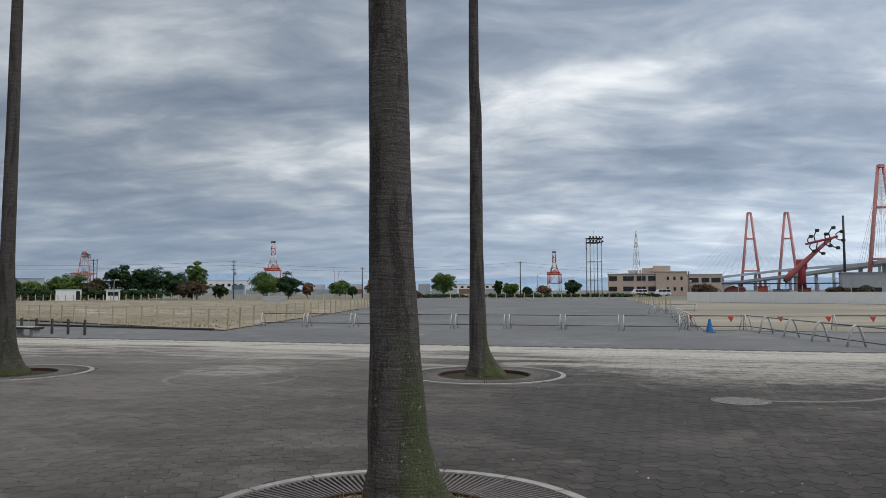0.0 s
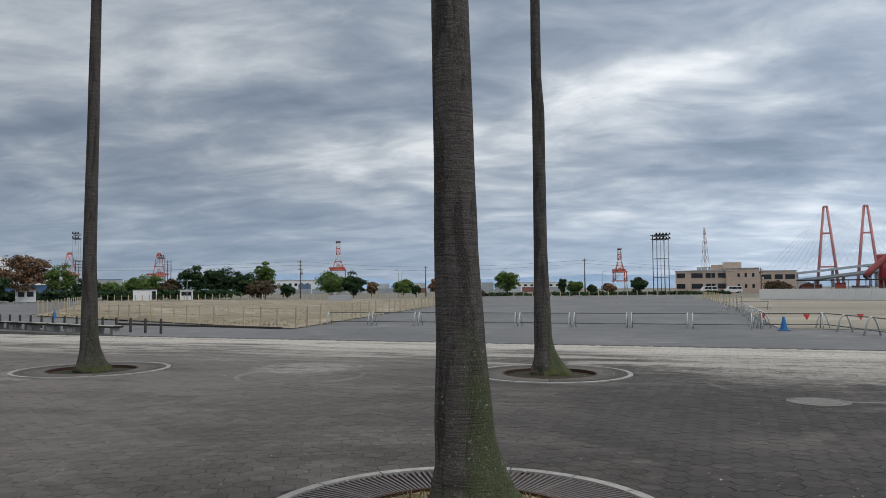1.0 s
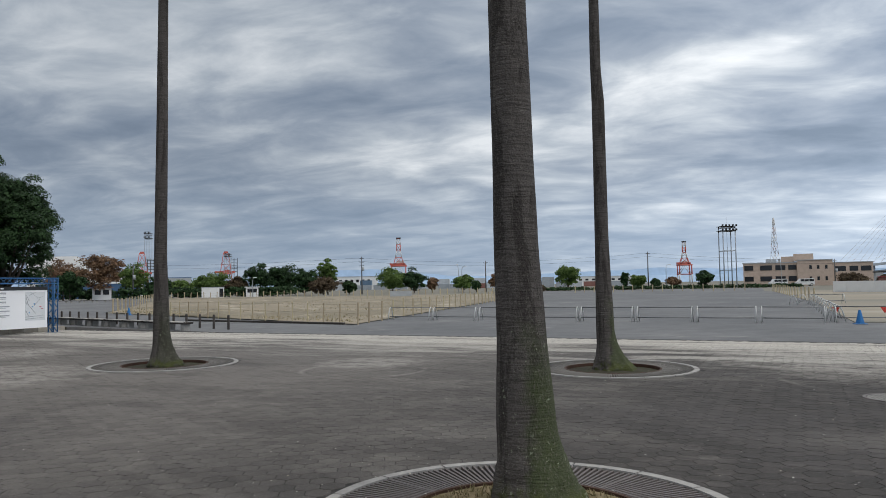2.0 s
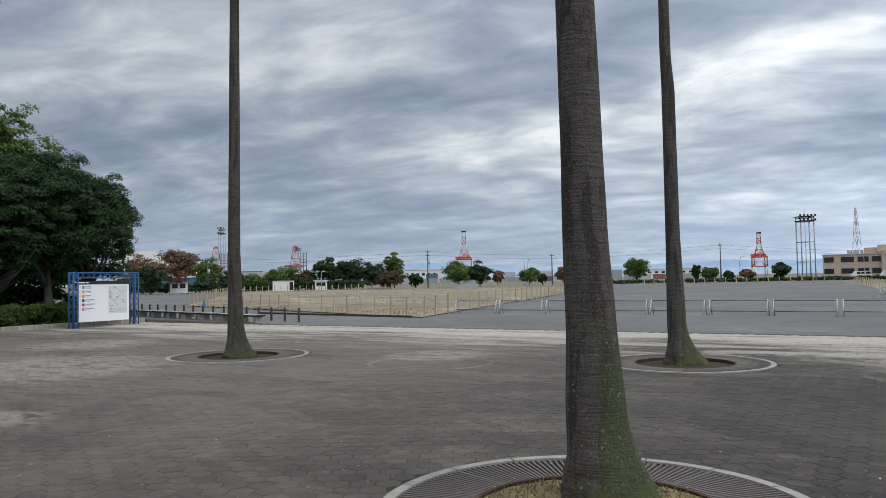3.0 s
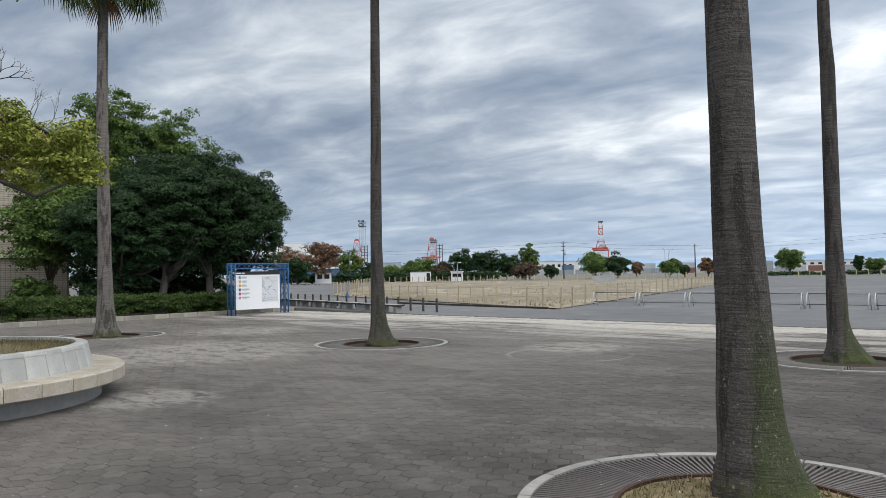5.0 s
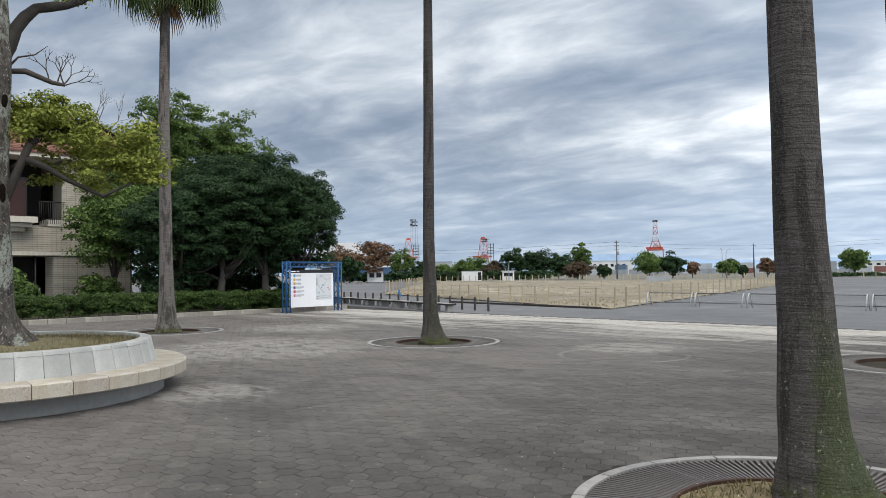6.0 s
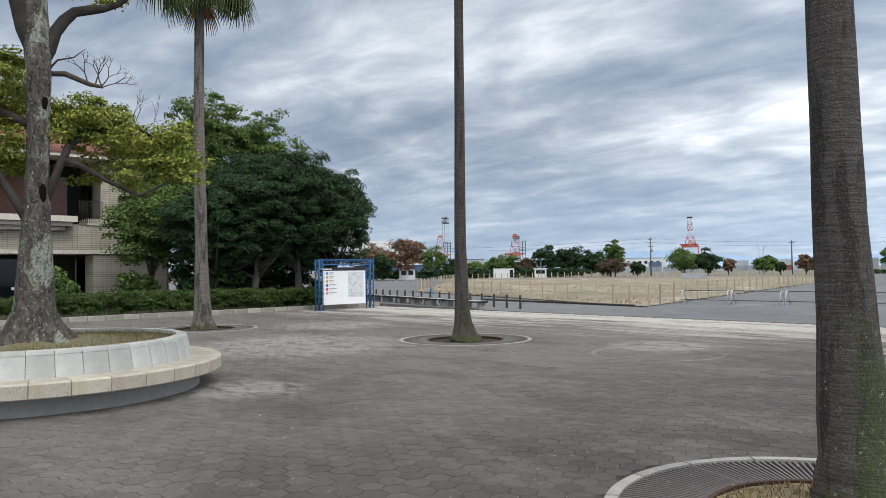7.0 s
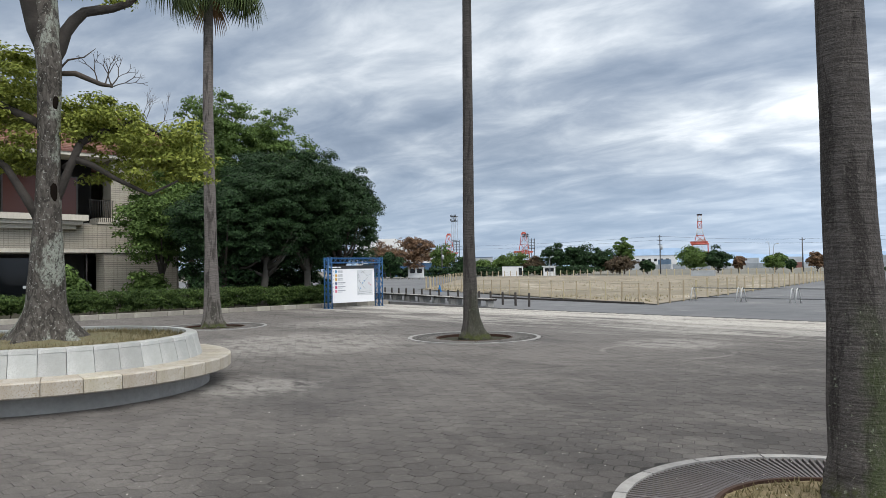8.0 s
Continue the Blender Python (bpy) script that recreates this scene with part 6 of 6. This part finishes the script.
# ---- fun-fair ride, canopy and grey hall behind the hoarding ----
ride = thing("fairground_ride", "dark red fairground arm ride with black gondolas", "ride", beyond(78.9, 173.0, -0.08, 0, 0, -24.5))
part("pedestal", tubed([(0, 0, 0), (0, 0, 5.6), (0, 0, 6.6)], [1.0, 0.8, 1.15], 14), M_RIDE, ride)
part("motor_box", boxed(-1.2, 1.2, -1.0, 1.0, 6.4, 8.6, bevel=0.2), M_RIDE, ride)
part("arm", tubed([(-3.3, -1.1, 3.8), (-2.2, -1.1, 5.2), (3.6, -1.1, 10.9), (6.4, -1.1, 13.4)], [0.75, 0.72, 0.45, 0.35], 10), M_RIDEARM, ride)
part("arm_end", tubed([(-3.7, -1.1, 3.4), (-3.3, -1.1, 3.8)], [0.45, 0.72], 10), M_FRAME, ride)
part("cross_beam", tubed([(0.9, -1.4, 12.0), (7.6, -1.4, 13.6)], 0.28, 7), M_RIDE, ride)
for x, z, dx, dz in ((1.6, 12.2, 0.4, 1.6), (3.0, 12.5, 0.3, 2.6), (5.2, 13.0, -0.1, 1.2), (6.0, 13.2, 0.6, 2.4), (7.4, 13.5, 0.9, 1.2), (2.0, 12.2, 0.6, -1.8), (3.4, 12.4, 1.0, -2.6), (5.0, 12.9, 0.9, -1.4), (6.2, 13.2, 1.2, -2.2), (7.5, 13.5, 1.0, -0.8)):
    g = part("swing_arm", tubed([(x, -1.5, z), (x - 0.3, -1.6, z + dz * 0.5), (x + dx * 0.4, -1.6, z + dz * 0.9), (x + dx, -1.6, z + dz)], 0.13, 6), M_FRAME, ride)
    part("gondola", boxed(x + dx - 0.35, x + dx + 0.55, -2.0, -1.2, z + dz - 0.35, z + dz + 0.35, bevel=0.15), M_FRAME, g)
mast = thing("dark_mast", "tall dark slender mast", "mast", beyond(86.8, 169.2, -0.08))
part("mast", tubed([(0, 0, 0), (0, 0, 18.4)], [0.35, 0.22], 8), M_FRAME, mast)
canopy = thing("canopy", "long low dark canopy roof on slim posts", "canopy", beyond(62.7, 179.5, -0.08, 0, 0, math.degrees(math.atan2(-9.9, 23.2))))
part("roof", boxed(0, 25, -2, 2, 2.9, 3.15), M_FRAME, canopy)
for k in range(8):
    part("post", tubed([(0.4 + 3.4 * k, -1.5, 0), (0.4 + 3.4 * k, -1.5, 2.9)], 0.1, 6), M_FARGREY, canopy)
for x, w, h, m in ((3.0, 4.0, 1.9, colours[0]), (9.0, 2.2, 2.3, M_CRANE), (13.0, 3.5, 1.6, colours[2]), (18.0, 2.5, 1.9, colours[0])):
    k = thing("stall", "small red and grey fairground stall under the canopy", "stall", canopy.matrix_basis @ pose(x, 0, 0), "fairground stalls")
    part("body", boxed(-w / 2, w / 2, -1, 1, 0, h, bevel=0.1), m, k)
    part("awning", boxed(-w / 2 - 0.2, w / 2 + 0.2, -1.4, 1.1, h + 0.002, h + 0.12), M_RIDE, k)
hut("grey_hall", "low grey steel hall behind the hoarding", 101.0, 161.0, -26, 32, 14, 5.3, M_FARGREY, M_TOWER, 0.4, tuple((-14 + 4 * k, -12.2 + 4 * k, 0.6, 2.0) for k in range(7)))

# ---- cable-stayed bridges ----
DECK = [(396, 1243, 19), (428.8, 1227.4, 24), (523, 1190, 35), (634, 1135, 43), (760, 1060, 46), (980, 900, 46)]
DECK_NEAR = [(435, 1260, 12), (453, 1218, 15), (469, 1050, 23), (452, 892, 27), (418.7, 741, 29.5), (380, 620, 30), (300, 420, 28)]


def bridge(label, route, tops):
    b = thing("cable_stayed_bridge", label, "bridge", SITE, "bridges over the harbour")
    path = [Vector(p) for p in route]
    bm = bmesh.new()
    fine_path = []
    for a, c in zip(path, path[1:]):
        fine_path += [a.lerp(c, k / 6) for k in range(6)]
    fine_path.append(path[-1])
    last = None
    for i, p in enumerate(fine_path):
        d = (fine_path[min(i + 1, len(fine_path) - 1)] - fine_path[max(i - 1, 0)])
        s = Vector((-d.y, d.x, 0)).normalized() * 9
        q = [bm.verts.new(p + o) for o in (s, -s, -s - Vector((0, 0, 3.6)), s - Vector((0, 0, 3.6)))]
        if last:
            for k in range(4):
                bm.faces.new((last[k], last[(k + 1) % 4], q[(k + 1) % 4], q[k]))
        last = q
    part("deck", bm, M_DECK, b)
    for p in fine_path[::3]:
        part("pier", tubed([(p.x, p.y, 0), (p.x, p.y, p.z - 3.4)], 2.2, 6), M_DECK, b)
    for x, y, h, half, wide in tops:
        side = Vector((0.93, -0.36, 0)) * half
        c = Vector((x, y, 0))
        t = part("tower", boxed(-2.6, 2.6, -2.6, 2.6, h - 3, h), M_BRIDGE_HAZE, b, "red A-shaped tower")
        t.matrix_basis = Matrix.Translation(c)
        for s in (-1, 1):
            part("tower_leg", tubed([side * s, side * s * 0.16 + Vector((0, 0, h - 1.5))], [wide, wide * 0.75], 4), M_BRIDGE_HAZE, t)
        for f in (0.25, 0.66):
            q = side * (1 - 0.84 * f)
            part("tower_beam", tubed([q * -1 + Vector((0, 0, h * f)), q + Vector((0, 0, h * f))], wide * 0.7, 4), M_BRIDGE_HAZE, t)
        near = min(range(len(fine_path)), key=lambda i: (fine_path[i].xy - c.xy).length)
        along = (fine_path[min(near + 2, len(fine_path) - 1)] - fine_path[max(near - 2, 0)]).normalized()
        base_z = fine_path[near].z
        for s in (-1, 1):
            for k in range(1, 10):
                foot_at = c + along * s * (11 * k) + Vector((0, 0, base_z))
                part("cable", tubed([foot_at, c + Vector((0, 0, h * (0.72 + 0.027 * k)))], 0.13, 4), M_CABLE, b)
    return b


bridge("long red cable-stayed bridge with grey decks", DECK, ((469.8, 1212.3, 128, 15, 2.6), (520.8, 1191.3, 126, 15, 2.6)))
bridge("parallel cable-stayed bridge with tall red tower", DECK_NEAR, ((418.7, 741.5, 126, 14.5, 2.3),))

# ---- far hills ----
hills = thing("hills", "hills on the horizon, coloured pale blue for haze", "hills", kind="structure")
bm = bmesh.new()
for lift, y0, seed in ((1.0, 4350, 3.0), (0.7, 4250, 9.0)):
    last = None
    for k in range(181):
        x = -4300 + 48 * k
        z = 26 + 78 * max(0.0, 0.55 + noise.noise(Vector((x * 0.0011, seed, 0)))) + 16 * noise.noise(Vector((x * 0.006, seed, 4)))
        yy = math.sqrt(max(y0 * y0 - x * x * 0.35, 1e5))
        q = (bm.verts.new((x, yy, -10)), bm.verts.new((x, yy + 60, max(5.0, z * lift))), bm.verts.new((x, yy + 200, -10)))
        if last:
            bm.faces.new((last[0], q[0], q[1], last[1]))
            bm.faces.new((last[1], q[1], q[2], last[2]))
        last = q
part("ridge", bm, M_HILL_HAZE, hills)

# ---- hexagonal pavers ----
HEX = 0.114  # corner radius
GAP = 0.0032


def hex_corners(r, z):
    return [(r * math.cos(math.pi / 3 * k), r * math.sin(math.pi / 3 * k), z) for k in range(6)]


bm = bmesh.new()
tops = [bm.verts.new(c) for c in hex_corners(HEX - GAP - 0.0035, 0.0)]
mids = [bm.verts.new(c) for c in hex_corners(HEX - GAP, -0.004)]
lows = [bm.verts.new(c) for c in hex_corners(HEX - GAP, -0.016)]
bm.faces.new(tops)
for i in range(6):
    j = (i + 1) % 6
    bm.faces.new((tops[i], mids[i], mids[j], tops[j]))
    bm.faces.new((mids[i], lows[i], lows[j], mids[j]))
bmesh.ops.recalc_face_normals(bm, faces=bm.faces)
PAVER = mesh_of("paver", bm, M_PAVER)
KEEP_OFF = tuple((gx, gy, GRATE_R) for gx, gy in GRATES) + ((PX, PY, 2.04), (4.06, 10.48, 0.37))
rng = np.random.default_rng(21)
du, dv = HEX * 1.5, HEX * math.sqrt(3)
iu = np.arange(int(-27 / du), int(17 / du))
iv = np.arange(int(-6.0 / dv), int(20.4 / dv))
gu, gv = np.meshgrid(iu, iv, indexing="ij")
cu = gu * du
cv = (gv + 0.5 * (gu % 2)) * dv
cu, cv = cu.ravel(), cv.ravel()
x = U.x * cu + V.x * cv
y = U.y * cu + V.y * cv
keep = (cv < EDGE - 0.12) & (cu > -26.95)
for kx, ky, kr in KEEP_OFF:
    keep &= np.hypot(x - kx, y - ky) > kr - 0.006
x, y = x[keep], y[keep]
tilt = rng.normal(scale=0.005, size=(len(x), 2))
lift = rng.uniform(-0.0006, 0.0014, len(x))
near = (x > -2.9) & (x < 1.4) & (y > 4.2) & (y < 6.9)
spin = Matrix.Rotation(radians(TURN), 4, "Z")
count = 0
chosen = np.zeros(len(x), bool)
for i in np.nonzero(near)[0]:
    if count >= 300:
        break
    piece("paver", PAVER, plaza, Matrix.Translation((x[i], y[i], lift[i])) @ spin @ Euler((tilt[i, 0], tilt[i, 1], 0)).to_matrix().to_4x4())
    chosen[i] = True
    count += 1
x, y, tilt, lift = x[~chosen], y[~chosen], tilt[~chosen], lift[~chosen]
c, s = math.cos(radians(TURN)), math.sin(radians(TURN))
base = np.array(hex_corners(HEX - GAP - 0.0008, 0.0) + hex_corners(HEX - GAP, -0.0045))
base = np.stack([base[:, 0] * c - base[:, 1] * s, base[:, 0] * s + base[:, 1] * c, base[:, 2]], axis=1)
twist = rng.normal(scale=0.012, size=len(x))
turned = np.stack([base[None, :, 0] - base[None, :, 1] * twist[:, None], base[None, :, 1] + base[None, :, 0] * twist[:, None], np.broadcast_to(base[:, 2], (len(x), 12))], axis=2)
verts = turned + np.stack([x + rng.normal(scale=0.0009, size=len(x)), y + rng.normal(scale=0.0009, size=len(x)), lift], axis=1)[:, None]
verts[:, :, 2] += base[None, :, 0] * tilt[:, None, 0] + base[None, :, 1] * tilt[:, None, 1]
quads = [(0, 1, 2, 3), (0, 3, 4, 5)]
for i in range(6):
    j = (i + 1) % 6
    quads += [(i, i + 6, j + 6, j)]
quads = np.array(quads)
faces = (quads[None] + 12 * np.arange(len(x))[:, None, None]).reshape(-1, 4)
field = new("paver_field", cloud_mesh("paver_field", verts.reshape(-1, 3), faces, M_PAVING))
field.parent = plaza
tagged(field, "field of worn hexagonal grey pavers", kind="stuff")

# ---- pale petals and leaf bits strewn on the paving ----
g = np.random.default_rng(31)
n = 480
a, r = g.uniform(radians(-66), radians(34), n), np.sqrt(g.uniform(4.2 ** 2, 15.0 ** 2, n))
p = np.stack([r * np.sin(a), r * np.cos(a) - 0.1, np.full(n, 0.012)], axis=1)
near_palm = g.random(n) < 0.22
p[near_palm, 0] = -0.32 + g.normal(scale=0.9, size=near_palm.sum())
p[near_palm, 1] = 4.98 + g.normal(scale=0.9, size=near_palm.sum())
p[near_palm, 2] = 0.018
keep = (np.hypot(p[:, 0] - PX, p[:, 1] - PY) > 2.5) & (np.hypot(p[:, 0] + 0.3, p[:, 1] - 5.32) > 0.42)
p = p[keep]
n = len(p)
t1 = g.uniform(0, 2 * np.pi, n)
sz = g.uniform(0.005, 0.012, n)[:, None]
e1 = np.stack([np.cos(t1), np.sin(t1), g.uniform(-0.3, 0.3, n)], axis=1) * sz
e2 = np.stack([-np.sin(t1), np.cos(t1), g.uniform(-0.3, 0.5, n)], axis=1) * sz * 0.7
petals = new("fallen_petals", cloud_mesh("fallen_petals", np.stack([p - e1, p - e2, p + e1, p + e2], axis=1).reshape(-1, 3), np.arange(4 * n).reshape(-1, 4), leaf_material("petal", (0.42, 0.38, 0.30), (0.75, 0.73, 0.68), 0.15)))
tagged(petals, "tiny pale petals and leaf bits strewn on the paving", "petals", kind="stuff")
